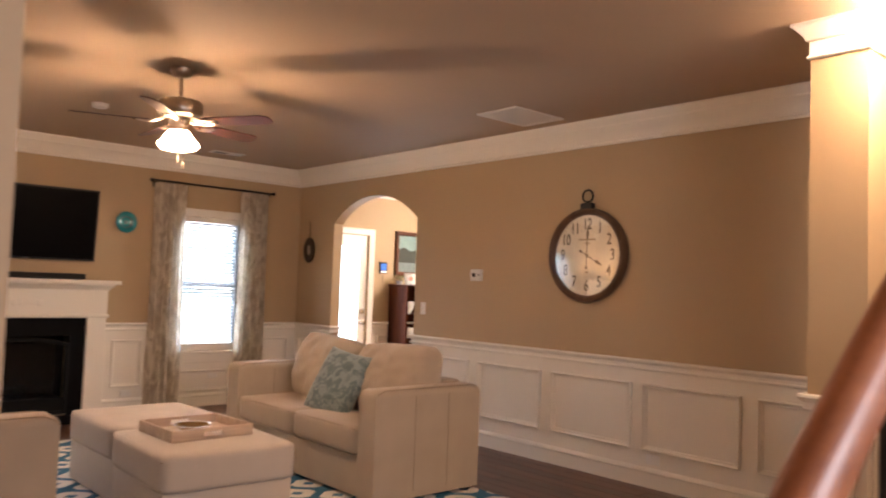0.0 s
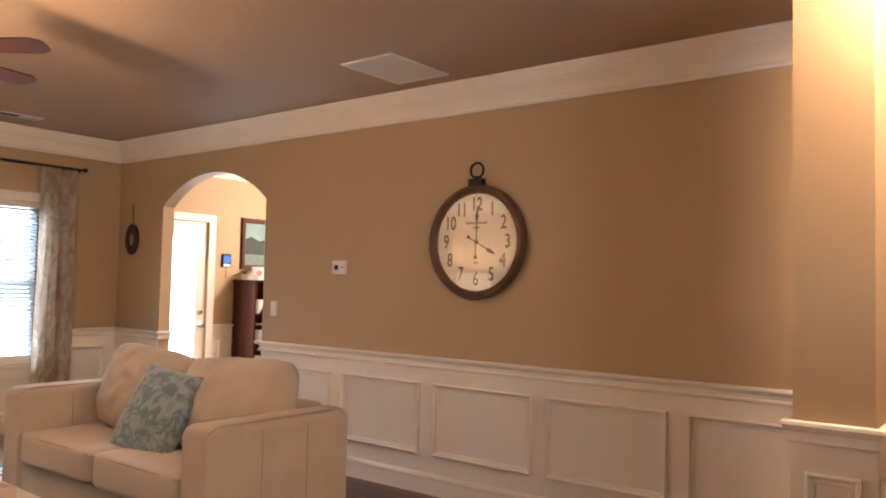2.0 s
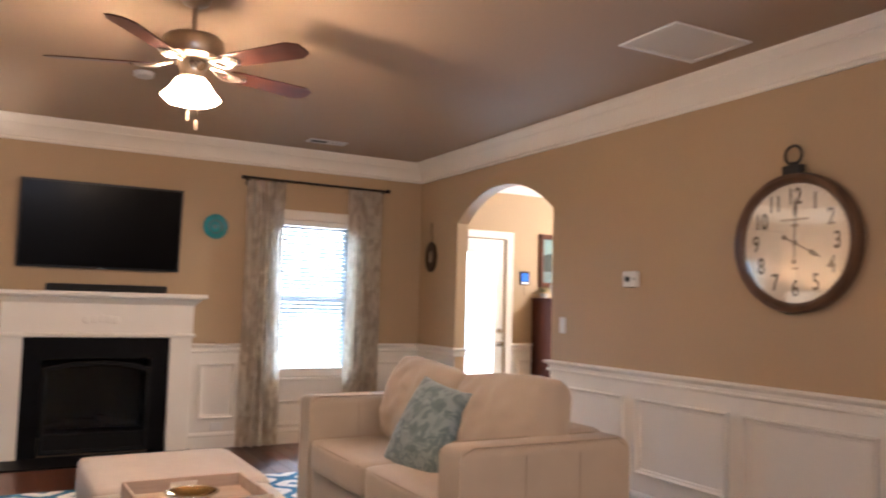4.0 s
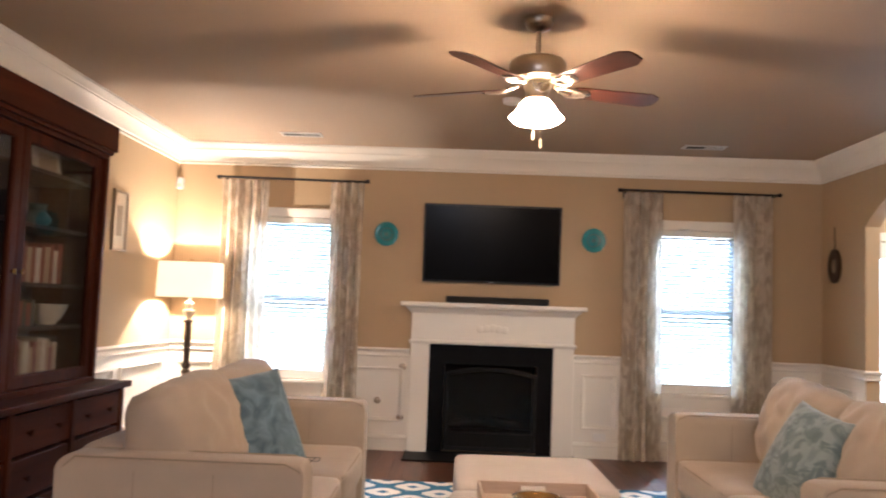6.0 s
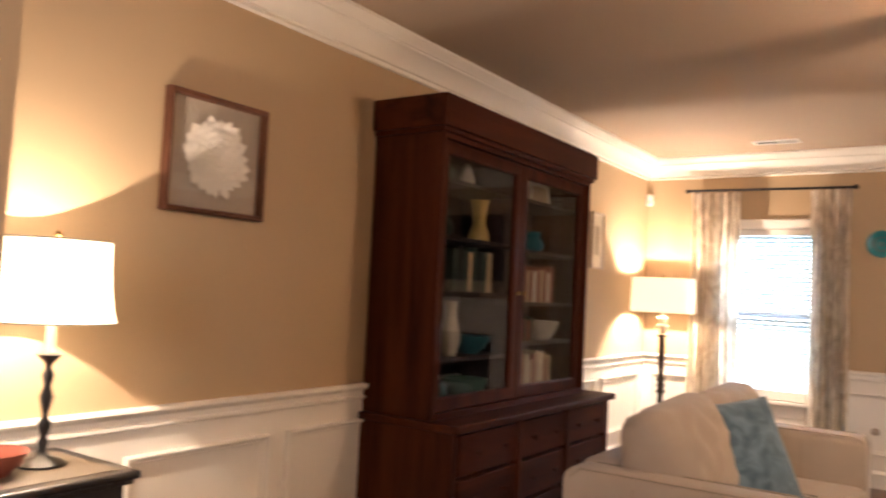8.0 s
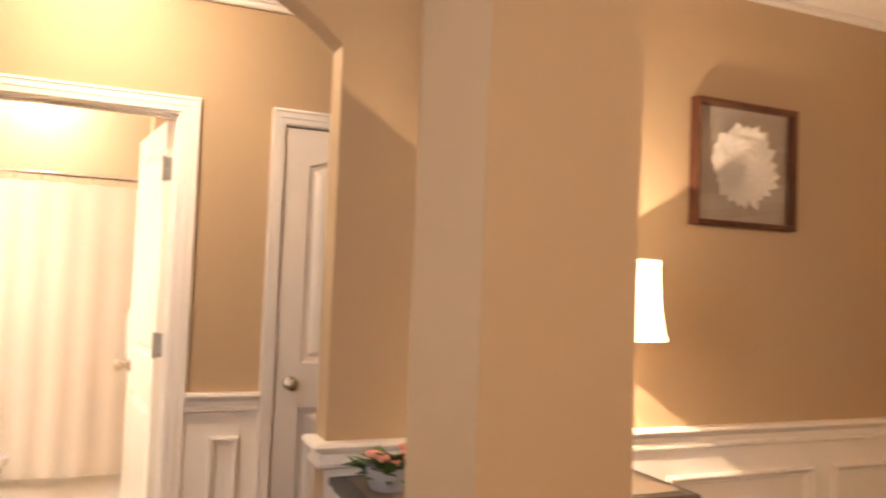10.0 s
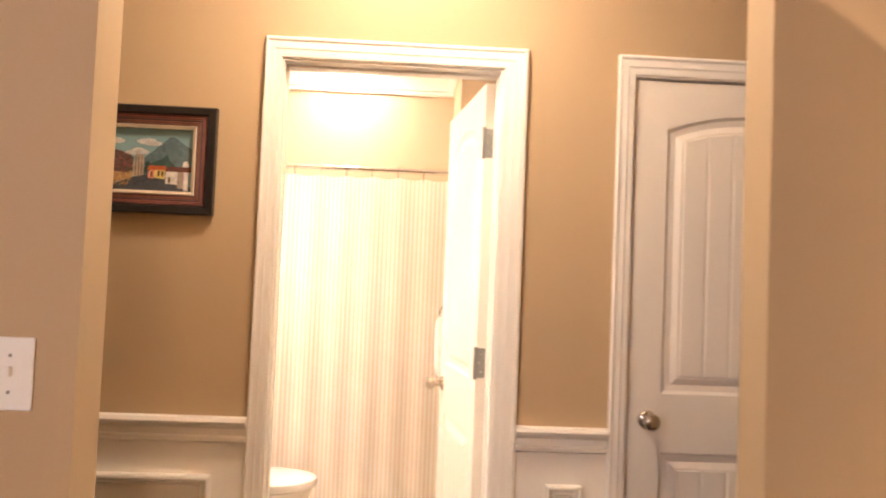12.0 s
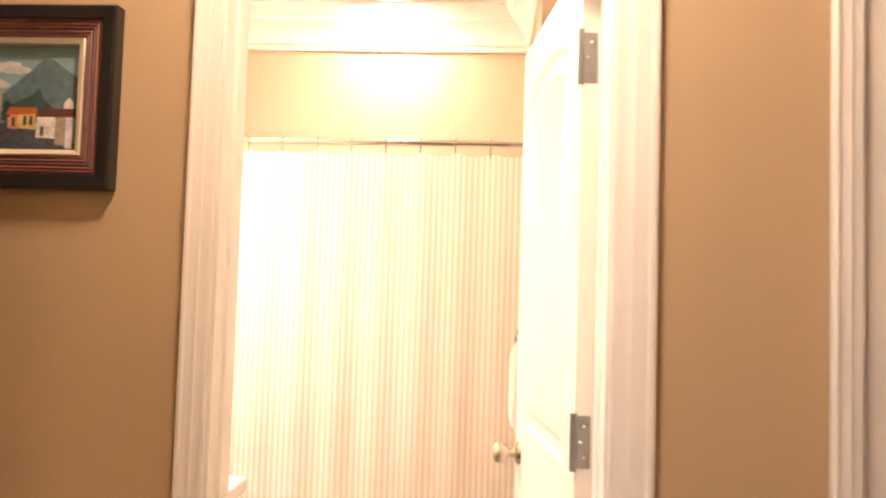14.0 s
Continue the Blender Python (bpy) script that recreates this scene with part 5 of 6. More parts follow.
for w, y in ((.17, .125), (.05, .095), (.035, -.135)):
    part("faded_lettering", cube(-w / 2, w / 2, y - .007, y + .007, .0306, .0314), "paleink", clock)


def hand(length, width, angle, tail):
    bm = bmesh.new()
    pts = [(-.003, -tail), (.003, -tail), (.004, length * .55), (width, length * .68), (.002, length), (-.002, length), (-width, length * .68), (-.004, length * .55)]
    lo, hi = [bm.verts.new((x, y, .034)) for x, y in pts], [bm.verts.new((x, y, .036)) for x, y in pts]
    bm.faces.new(hi), bm.faces.new(lo)
    for i in range(len(pts)):
        j = (i + 1) % len(pts)
        bm.faces.new((lo[i], lo[j], hi[j], hi[i]))
    h = part("hand", bm, "ink", clock, m=Matrix.Rotation(-angle, 4, 'Z'))
    part("counterweight", lathe([(0, .0335), (.013, .0335), (.013, .0365), (0, .0365)], 18), "ink", h, m=Matrix.Rotation(-angle, 4, 'Z') @ Matrix.Translation((0, -tail, 0)))


hand(.24, .014, 0.03, .10)
hand(.17, .016, radians(118), .07)
part("hub", lathe([(0, .038), (.012, .037), (.014, .030), (0, .030)], 18), "ink", clock)
part("collar", cube(-.055, .055, .345, .415, .012, .062, .006), "iron", clock, "black iron collar")
part("hanging_ring", tube([(.050 * math.cos(t), .470 + .050 * math.sin(t), .038) for t in (2 * math.pi * i / 32 for i in range(33))], .008, 8), "iron", clock, "black iron ring", smooth=60)
part("neck", lathe([(.02, .41), (.012, .42), (.016, .432), (0, .436)], 14), "iron", clock, m=Matrix.Translation((0, 0, .038)) @ Matrix(((1, 0, 0, 0), (0, 0, 1, 0), (0, -1, 0, 0), (0, 0, 0, 1))), smooth=60)
cg = part("cover_glass", lathe([(0, .047), (.15, .047), (.322, .047)], 48), "dialglass", clock, "clear flat cover glass")
cg.visible_shadow = False


# wall devices
def device(name, label, cat, m, w, h, d, bits, material="whiteplastic"):
    t = thing(name, label, cat, m)
    part("plate", box(bmesh.new(), -w / 2, w / 2, -h / 2, h / 2, 0, d, .003), material, t)
    for nm, b, mt in bits:
        part(nm, box(bmesh.new(), *b, .001, 1), mt, t)
    return t


device("thermostat", "white square thermostat on the tan wall", "thermostat", EAST @ Matrix.Translation((3.155, 1.53, 0)), .135, .105, .028,
       [("display", (-.045, .0, -.018, .018, .028, .030), "plastic"), ("button", (.022, .036, -.006, .008, .028, .031), "greypot"), ("button", (.042, .056, -.006, .008, .028, .031), "greypot")])
device("light_switch", "white rocker light switch beside the arch", "switch", EAST @ Matrix.Translation((2.40, 1.195, 0)), .072, .118, .006, [("rocker", (-.016, .016, -.033, .033, .006, .011), "whiteplastic")])
for m in (EAST @ Matrix.Translation((5.05, .205, .006)), NORTH @ Matrix.Translation((-2.0, .19, .006)), NORTH @ Matrix.Translation((-1.05, .34, .006))):
    device("wall_outlet", "white double outlet in the wainscot", "outlet", m, .115, .072, .006, [("socket", (-.040, -.010, -.016, .016, .006, .009), "whiteplastic"), ("socket", (.010, .040, -.016, .016, .006, .009), "whiteplastic")])
for y, z, n in ((-8.166, 1.180, 1), (-6.262, 1.183, 2)):
    m = WEST @ Matrix.Translation((y, z, 0))
    bits = []
    for k in range(n):
        c = (k - (n - 1) / 2) * .046
        bits += [("toggle", (c - .005, c + .005, -.004, .014, .006, .018), "whiteplastic"), ("screw", (c - .003, c + .003, .03, .036, .006, .007), "steel"), ("screw", (c - .003, c + .003, -.036, -.03, .006, .007), "steel")]
    device("light_switch", "white toggle light switch plate beside the hallway arch", "switch", m, .084 + .046 * (n - 1), .132, .006, bits)
cs = thing("alarm_sensor", "small white alarm sensor high in the room corner", "sensor", pose(XL, 0, 2.377))
part("housing", cube(.004, .060, -.062, -.004, -.055, .055, .012, 3), "whiteplastic", cs, smooth=40)
part("lens", cube(.016, .050, -.064, -.058, -.042, -.002, .004), "cream", cs)
orn = thing("wall_ornament", "dark oval iron ornament hanging on the wall", "wall ornament", EAST @ Matrix.Translation((.255, 1.80, 0)))
part("disc", lathe([(0, .012), (.05, .014), (.085, .022), (.095, .018), (.095, .002), (0, .002)], 28), "bronze", orn, m=Matrix.Diagonal((1.2, 1.6, 1, 1)), smooth=50)
part("chain", tube([(0, .14, .008), (.006, .2, .008), (-.004, .26, .008), (0, .31, .008)], .004, 6), "iron", orn)
part("figure", lathe([(0, .03), (.02, .028), (.045, .016), (0, .016)], 16), "pewter", orn, m=Matrix.Diagonal((.8, 1.4, 1, 1)), smooth=50)
part("hook", tube([(0, .31, .008), (.012, .325, .012), (0, .34, .012), (-.01, .33, .008)], .004, 6), "iron", orn)


# ---------------------------------------------------------------- bookcase
bc = thing("bookcase", "tall dark cherry secretary bookcase with two glazed doors", "bookcase")
BX, FX, LX = XL + .008, -5.545, -5.43
Y0, Y1, YD = -4.15, -2.365, -2.25
for a, b in ((Y0 - .01, Y0 + .04), (YD - .04, YD + .01)):
    part("side_panel", cube(BX, LX + .02, a, b, 0, .745, .003), "cherry", bc)
part("back_panel", cube(BX, BX + .02, Y0 + .04, YD - .04, 0, .745), "cherry", bc)
part("plinth", cube(BX, LX, Y0 + .04, YD - .04, 0, .09), "cherry_h", bc)
part("desk_top", cube(BX, LX + .06, Y0 - .03, YD + .03, .745, .785, .008), "cherry_h", bc)
cols = 3
for k in range(cols):
    a, b = Y0 + .05 + (YD - Y0 - .1) * k / cols, Y0 + .05 + (YD - Y0 - .1) * (k + 1) / cols
    for z0, z1 in ((.53, .73), (.31, .51), (.10, .29)):
        d = part("drawer", cube(LX - .30, LX + .022, a + .012, b - .012, z0, z1, .006), "cherry_h", bc)
        for y in (a + (b - a) * .27, a + (b - a) * .73):
            part("drawer_knob", lathe([(0, 0), (.009, 0), (.008, .012), (.017, .020), (.017, .027), (0, .031)], 14), "cherry", d, m=Matrix.Translation((LX + .022, y, (z0 + z1) / 2)) @ Matrix.Rotation(math.pi / 2, 4, 'Y'), smooth=50)
    if k:
        part("post", cube(LX - .02, LX + .035, a - .022, a + .022, .09, .745, .006), "cherry", bc)
for a, b in ((Y0, Y0 + .035), (Y1 - .035, Y1)):
    part("side_panel", cube(BX, FX, a, b, .785, 2.21, .003), "cherry", bc)
for a, b in ((2.17, 2.21), (.785, .815)):
    part("rail", cube(BX, FX, Y0 + .035, Y1 - .035, a, b), "cherry_h", bc)
part("back_panel", cube(BX, BX + .012, Y0 + .03, Y1 - .03, .80, 2.2), "inside", bc)
part("cornice", boxes((BX, FX + .035, Y0 - .035, Y1 + .035, 2.22, 2.38), (BX, FX + .018, Y0 - .018, Y1 + .018, 2.195, 2.222), bevel=.006), "cherry_h", bc)
part("divider", cube(BX + .01, FX - .065, -3.285, -3.255, .815, 2.17), "inside", bc)
SH1, SH2 = (1.06, 1.405, 1.69, 1.985), (1.12, 1.36, 1.68, 1.985)
for (a, b), sh in (((Y0 + .035, -3.285), SH1), ((-3.255, Y1 - .035), SH2)):
    for z in sh:
        part("shelf", cube(BX + .012, FX - .075, a, b, z - .011, z + .011), "inside", bc)
for a, b in ((Y0 + .036, -3.272), (-3.268, Y1 - .036)):
    dd = part("glazed_door", ring(rect(a, b, .816, 2.168), [(0, -.012), (0, .014), (.006, .018), (.062, .018), (.070, .010), (.070, -.012), (0, -.012)]), "cherry", bc, m=plane((FX - .045, 0, 0), (0, 1, 0)))
    g = part("pane", cube(FX - .048, FX - .044, a + .067, b - .067, .885, 2.112), "cabinetglass", dd)
    g.visible_shadow = False
    part("door_knob", lathe([(0, 0), (.008, 0), (.007, .012), (.014, .02), (0, .028)], 12), "brass", dd, m=Matrix.Translation((FX - .027, b - .035 if a < -3.5 else a + .035, 1.42)) @ Matrix.Rotation(math.pi / 2, 4, 'Y'), smooth=50)


def vase(name, label, y, z, prof, material, x=-5.74):
    v = thing(name, label, name.replace("_", " "), pose(x, y, z + .011))
    part("body", lathe(prof, 22), material, v, smooth=60)


def scaled(r, h, shape):
    return [(0, 0)] + [(r * a, h * b) for a, b in shape] + [(r * shape[-1][0] * .86, h * .985), (r * .5, h * .4), (0, h * .35)]


URN = ((.62, 0), (.66, .03), (.95, .22), (1, .38), (.7, .62), (.48, .78), (.62, .95), (.72, 1))
TALL = ((.8, 0), (1, .06), (.9, .2), (.55, .45), (.6, .75), (.85, .97), (.9, 1))
BOWL = ((.42, 0), (.45, .06), (.72, .3), (.95, .75), (1, 1))
CONE = ((1, 0), (.95, .1), (.7, .5), (.4, .85), (.25, 1))
vase("vase", "tall ochre vase in the bookcase", -3.47, 1.69, scaled(.062, .24, TALL), "yellow")
vase("pitcher", "tall cream pitcher in the bookcase", -3.78, 1.06, scaled(.056, .29, URN), "cream", -5.70)
vase("vase", "small pale vase on the top shelf", -3.62, 1.985, scaled(.055, .13, CONE), "cream")
vase("jar", "sage green jar on the top shelf", -3.86, 1.985, scaled(.06, .14, URN), "sage")
vase("bowl", "teal glazed bowl in the bookcase", -3.52, 1.06, scaled(.12, .10, BOWL), "tealglaze")
vase("bowl", "green glazed bowl on the lowest shelf", -3.55, .805, scaled(.13, .12, BOWL), "sage")
vase("vase", "tall cream vase behind the second glazed door", -3.05, 1.68, scaled(.05, .24, TALL), "cream")
vase("jug", "teal jug behind the second glazed door", -2.80, 1.68, scaled(.075, .13, URN), "tealglaze")
vase("bowl", "cream bowl behind the second glazed door", -2.62, 1.12, scaled(.11, .12, BOWL), "cream")
vase("jar", "dark green jar in the bookcase", -3.84, 1.69, scaled(.06, .15, URN), "darkbook")
vase("vase", "small white vase beside the framed card", -3.06, 1.985, scaled(.035, .17, TALL), "cream")
fc = thing("framed_card", "small framed cream card standing on the shelf", "picture frame", pose(-5.74, -2.72, 1.996, 0, -8))
part("card", cube(-.006, .006, -.15, .15, 0, .155, .003), "cream", fc)
part("mat", cube(.006, .008, -.10, .10, .03, .125), "tanbook", fc)


def book_row(y, z, n, mats, hmin, hmax, wmin=.025, wmax=.05):
    for k in range(n):
        w, h = random.uniform(wmin, wmax), random.uniform(hmin, hmax)
        b = thing("book", "cloth-bound book standing on a shelf", "book", pose(-5.77, y + w / 2, z + .011), group="books in the bookcase")
        part("cover", boxes((-.085, .085, -w / 2, -w / 2 + .003, 0, h), (-.085, .085, w / 2 - .003, w / 2, 0, h), (.082, .085, -w / 2 + .003, w / 2 - .003, 0, h)), mats[k % len(mats)], b)
        part("pages", cube(-.08, .082, -w / 2 + .003, w / 2 - .003, .003, h - .003), "cream", b)
        y += w + .002
    return y


book_row(-3.02, 1.36, 9, ("redbook", "tanbook", "redbook", "cream"), .18, .24, .03, .055)
book_row(-3.02, .815 - .011, 10, ("redbook", "tanbook", "cream", "tanbook"), .19, .25, .03, .05)
book_row(-3.02, 1.12, 4, ("redbook", "darkbook"), .12, .15, .03, .05)
book_row(-3.80, 1.405, 8, ("darkbook", "black", "darkbook", "tanbook"), .20, .25, .04, .06)
book_row(-4.0, .815 - .011, 4, ("darkbook", "tealglaze"), .10, .14, .04, .05)


# ---------------------------------------------------------------- pictures
def framed(name, label, m, w, h, fw, fd, material, glassy=True):
    f = thing(name, label, "picture", m)
    part("frame", ring(rect(-w / 2, w / 2, -h / 2, h / 2), [(0, 0), (0, fd * .85), (fw * .2, fd), (fw * .8, fd * .9), (fw, fd * .6), (fw, .004)]), material, f, smooth=30)
    if glassy:
        g = part("glazing", box(bmesh.new(), -w / 2 + fw, w / 2 - fw, -h / 2 + fw, h / 2 - fw, fd * .62, fd * .62 + .002), "glass", f)
        g.visible_shadow = False
    return f


sb2 = framed("shadow_box", "square shadow box framing a white paper flower", WEST @ Matrix.Translation((-5.175, 1.912, 0)), .50, .478, .022, .045, "frame")
part("mat_board", box(bmesh.new(), -.232, .232, -.222, .222, .002, .006), "mat", sb2)
fl = part("paper_flower", lathe([(0, .012), (.03, .010), (.03, .006), (0, .006)], 16), "paper", sb2, "white layered paper petals")
for ringi, (rad, n, ln) in enumerate(((.105, 22, .075), (.085, 20, .070), (.062, 17, .060), (.040, 13, .050), (.020, 9, .038))):
    bm = bmesh.new()
    z = .008 + ringi * .0035
    a, b, c, d = bm.verts.new((-.014, rad - .03, z)), bm.verts.new((.014, rad - .03, z)), bm.verts.new((.021, rad + ln * .30, z + .014)), bm.verts.new((-.021, rad + ln * .30, z + .006))
    e = bm.verts.new((0, rad + ln * .58, z + .018))
    bm.faces.new((a, b, c, d))
    bm.faces.new((d, c, e))
    me = finish(bm)
    me.materials.append(M["paper"])
    for k in range(n):
        part("petal", me, "paper", fl, at=Matrix.Rotation(2 * math.pi * (k + .37 * ringi) / n + random.uniform(-.06, .06), 4, 'Z') @ Matrix.Scale(random.uniform(1.03, 1.22), 4))
pc = framed("framed_print", "small framed print on the wall by the floor lamp", WEST @ Matrix.Translation((-1.21, 1.895, 0)), .25, .47, .018, .022, "pewter")
part("print", box(bmesh.new(), -.108, .108, -.218, .218, .002, .006), "cream", pc)
part("printed_motif", box(bmesh.new(), -.05, .05, -.12, .12, .006, .0068), "paleink", pc)


def flat(name, pts, material, parent, m, z, label=""):
    bm = bmesh.new()
    bm.faces.new([bm.verts.new((x, y, z)) for x, y in pts])
    return part(name, bm, material, parent, label, m=m)


HM = HALL @ Matrix.Translation((-8.291, 1.731, 0))
art = thing("village_painting", "small framed oil painting of a village street below a volcano", "painting")
part("outer_frame", ring(rect(-.205, .205, -.172, .172), [(0, 0), (0, .030), (.004, .036), (.024, .034), (.028, .026)]), "black", art, "black wooden outer frame", m=HM)
for k, c in enumerate(((.12, .045, .035), (.21, .065, .05), (.085, .045, .045), (.19, .07, .05), (.13, .055, .04))):
    o = .027 + k * .0068
    part("painted_band", ring(rect(-.205, .205, -.172, .172), [(o, .026 - .001 * k), (o + .0034, .0285 - .001 * k), (o + .0069, .0255 - .001 * k)]), surface("frame_band", c, .55, vary=.2, scale=30, bump=.05), art, m=HM)
part("inner_slip", ring(rect(-.205, .205, -.172, .172), [(.0612, .0215), (.063, .026), (.072, .022), (.072, .004)]), "cream", art, "cream inner slip", m=HM)
cv = part("canvas", box(bmesh.new(), -.135, .135, -.102, .102, .002, .006), surface("painted_sky", (.20, .34, .36), .5, vary=.15, scale=9, bump=.1), art, "painted canvas", m=HM)


def dab(name, c):
    return surface("paint_" + name, c, .5, vary=.35, scale=60, grain=220, bump=.25)


flat("volcano", [(-.03, .0), (-.005, .02), (.035, .055), (.055, .074), (.068, .076), (.08, .07), (.11, .048), (.135, .036), (.135, -.02), (-.03, -.02)], dab("volcano", (.085, .14, .155)), cv, HM, .0064)
for ci, (cx, cy, r) in enumerate(((-.04, .025, .02), (-.015, .055, .024), (.005, .05, .02), (-.115, .055, .022), (-.06, .018, .018), (-.03, .022, .018))):
    flat("cloud", [(cx + r * 1.3 * (1 + .35 * noise.noise(Vector((math.cos(t) * 2, math.sin(t) * 2, ci)))) * math.cos(t), cy + r * (.62 if math.sin(t) > 0 else .25) * (1 + .35 * noise.noise(Vector((math.cos(t) * 2, math.sin(t) * 2, ci + 5)))) * math.sin(t)) for t in (2 * math.pi * i / 22 for i in range(22))], dab("cloud", (.56 - .04 * (ci % 3), .55 - .04 * (ci % 3), .50 - .03 * (ci % 3))), cv, HM, .0062 + .00003 * ci)
flat("treeline", [(-.03, -.03), (.01, -.005), (.03, .002), (.05, .018), (.06, -.002), (.08, -.02), (.08, -.045), (-.03, -.045)], dab("trees", (.03, .07, .06)), cv, HM, .0067)
flat("street", [(-.135, -.102), (.135, -.102), (.135, -.088), (.05, -.055), (.0, -.042), (-.05, -.055), (-.135, -.09)], dab("street", (.055, .065, .08)), cv, HM, .0069)
flat("verge", [(-.135, -.085), (-.06, -.060), (-.05, -.03), (-.135, -.03)], dab("verge", (.42, .27, .12)), cv, HM, .0070)
flat("bougainvillea", [(-.135, -.04), (-.07, -.045), (-.052, -.02), (-.06, .01), (-.09, .022), (-.118, .03), (-.135, .02)], dab("bush", (.13, .065, .06)), cv, HM, .0072)


def strokes(name, n, area, size, c, z, seed, inside=lambda x, y: True):
    """Many small brush marks in one mesh."""
    random.seed(seed)
    bm = bmesh.new()
    for k in range(n):
        x, y = random.uniform(area[0], area[1]), random.uniform(area[2], area[3])
        if not inside(x, y):
            continue
        a, s = random.uniform(0, 3.14), random.uniform(.5, 1) * size
        zz = z + .00002 * (k % 20)
        bm.faces.new([bm.verts.new((x + s * math.cos(a + t) * (1 if i % 2 else .5), y + s * math.sin(a + t) * (1 if i % 2 else .5), zz)) for i, t in enumerate((0, 1.05, 2.1, 3.14, 4.2, 5.25))])
    part(name, bm, dab(name, c), cv, m=HM)


def in_bush(x, y):
    return y < .028 - .35 * max(0, x + .10) - .25 * max(0, -.12 - x)


strokes("foliage_strokes", 90, (-.133, -.056, -.036, .034), .006, (.05, .055, .03), .00725, 1, in_bush)
strokes("blossom_strokes", 55, (-.133, -.056, -.030, .034), .004, (.30, .07, .08), .0078, 2, in_bush)
strokes("dust_strokes", 40, (-.132, -.062, -.082, -.045), .006, (.30, .18, .08), .0072, 3)
strokes("cobble_strokes", 90, (-.128, .128, -.100, -.060), .004, (.035, .04, .05), .0072, 4, lambda x, y: y < -.058 - .22 * abs(x) and y > -.101)
flat("ruin", [(-.06, -.058), (-.022, -.05), (-.022, .014), (-.048, .018), (-.052, -.01), (-.06, -.01)], dab("ruin", (.36, .30, .22)), cv, HM, .0073)
for hi_, (x0, x1, y0, y1, c) in enumerate(((-.008, .012, -.058, -.030, (.60, .25, .18)), (.012, .046, -.058, -.030, (.62, .50, .16)), (.048, .085, -.075, -.034, (.62, .60, .56)), (.085, .105, -.088, -.034, (.30, .24, .20)), (.105, .120, -.094, -.034, (.55, .54, .55)))):
    flat("house", [(x0, y0), (x1, y0 - .002), (x1, y1), (x0, y1)], dab("house", c), cv, HM, .0074 + .00003 * hi_)
flat("red_roof", [(-.012, -.032), (.05, -.032), (.046, -.018), (-.005, -.018)], dab("roof", (.50, .11, .035)), cv, HM, .0076)
flat("dark_roof", [(.044, -.036), (.135, -.036), (.135, -.02), (.055, -.02)], dab("roof_dark", (.10, .03, .025)), cv, HM, .0077)
flat("dome", [(.10, -.02), (.12, -.02), (.119, -.008), (.110, .002), (.101, -.008)], dab("dome", (.55, .53, .50)), cv, HM, .0078)
for x0 in (-.050, -.040, -.031):
    flat("ruin_shadow", [(x0, -.052), (x0 + .003, -.052), (x0 + .003, .010), (x0, .012)], dab("ruin_shadow", (.17, .13, .09)), cv, HM, .00745)
flat("far_trees", [(-.020, -.040), (-.004, -.036), (-.002, -.012), (-.010, -.004), (-.018, -.010)], dab("far_trees", (.02, .045, .04)), cv, HM, .00745)
for x0, y0 in ((.000, -.055), (.022, -.052), (.034, -.052), (.056, -.072)):
    flat("doorway", [(x0, y0), (x0 + .007, y0), (x0 + .007, y0 + .018), (x0, y0 + .018)], dab("doorway", (.10, .06, .03)), cv, HM, .0079)


# ---------------------------------------------------------------- console table, flowers
ct = thing("console_table", "narrow black console table against the wall", "table")
part("tabletop", cube(XL + .04, -5.475, -6.77, -5.775, TZ - .026, TZ, .008), "black", ct)
part("top_inlay", cube(XL + .085, -5.52, -6.725, -5.82, TZ - .002, TZ + .0015), "inlay", ct, "worn brown inset top")
part("moulded_edge", boxes((XL + .05, -5.488, -6.757, -5.788, TZ - .042, TZ - .026), bevel=.005), "black", ct)
part("apron", boxes((XL + .065, -5.51, -6.735, -5.81, TZ - .15, TZ - .042)), "black", ct)
for x in (XL + .088, -5.533):
    for y in (-6.712, -5.833):
        part("leg", cube(x - .022, x + .022, y - .022, y + .022, 0, TZ - .03, .004), "black", ct)
part("lower_shelf", cube(XL + .09, -5.535, -6.71, -5.835, .16, .18, .003), "black", ct)
bk = thing("red_bowl", "flat red wooden bowl on the console table", "bowl", pose(-5.70, -6.115, TZ + .0015))
part("body", lathe([(0, 0), (.055, 0), (.060, .010), (.085, .030), (.100, .062), (.103, .066), (.096, .064), (.078, .032), (0, .018)], 28), "redbook", bk, smooth=50)
pot = thing("flower_arrangement", "coral flowers and green leaves in a grey pot", "flowers", pose(-5.76, -6.64, TZ) @ Matrix.Scale(1.12, 4))
part("pot", lathe([(0, 0), (.045, 0), (.052, .01), (.062, .045), (.060, .06), (.053, .062), (0, .055)], 24), "greypot", pot, smooth=50)
random.seed(4)
leafbm = bmesh.new()
vs = [leafbm.verts.new(p) for p in ((0, 0, 0), (.014, .022, .004), (.010, .045, .002), (0, .062, -.004), (-.010, .045, .002), (-.014, .022, .004))]
leafbm.faces.new(vs)
leaf = finish(leafbm)
leaf.materials.append(M["green"])
for k in range(70):
    a, r = random.uniform(0, 6.283), random.uniform(0, .062)
    part("leaf", leaf, "green", pot, at=Matrix.Translation((r * math.cos(a), r * math.sin(a), random.uniform(.03, .066))) @ Matrix.Rotation(a - 1.57 + random.uniform(-.5, .5), 4, 'Z') @ Matrix.Rotation(random.uniform(-.2, .9), 4, 'X') @ Matrix.Scale(random.uniform(.8, 1.35), 4))
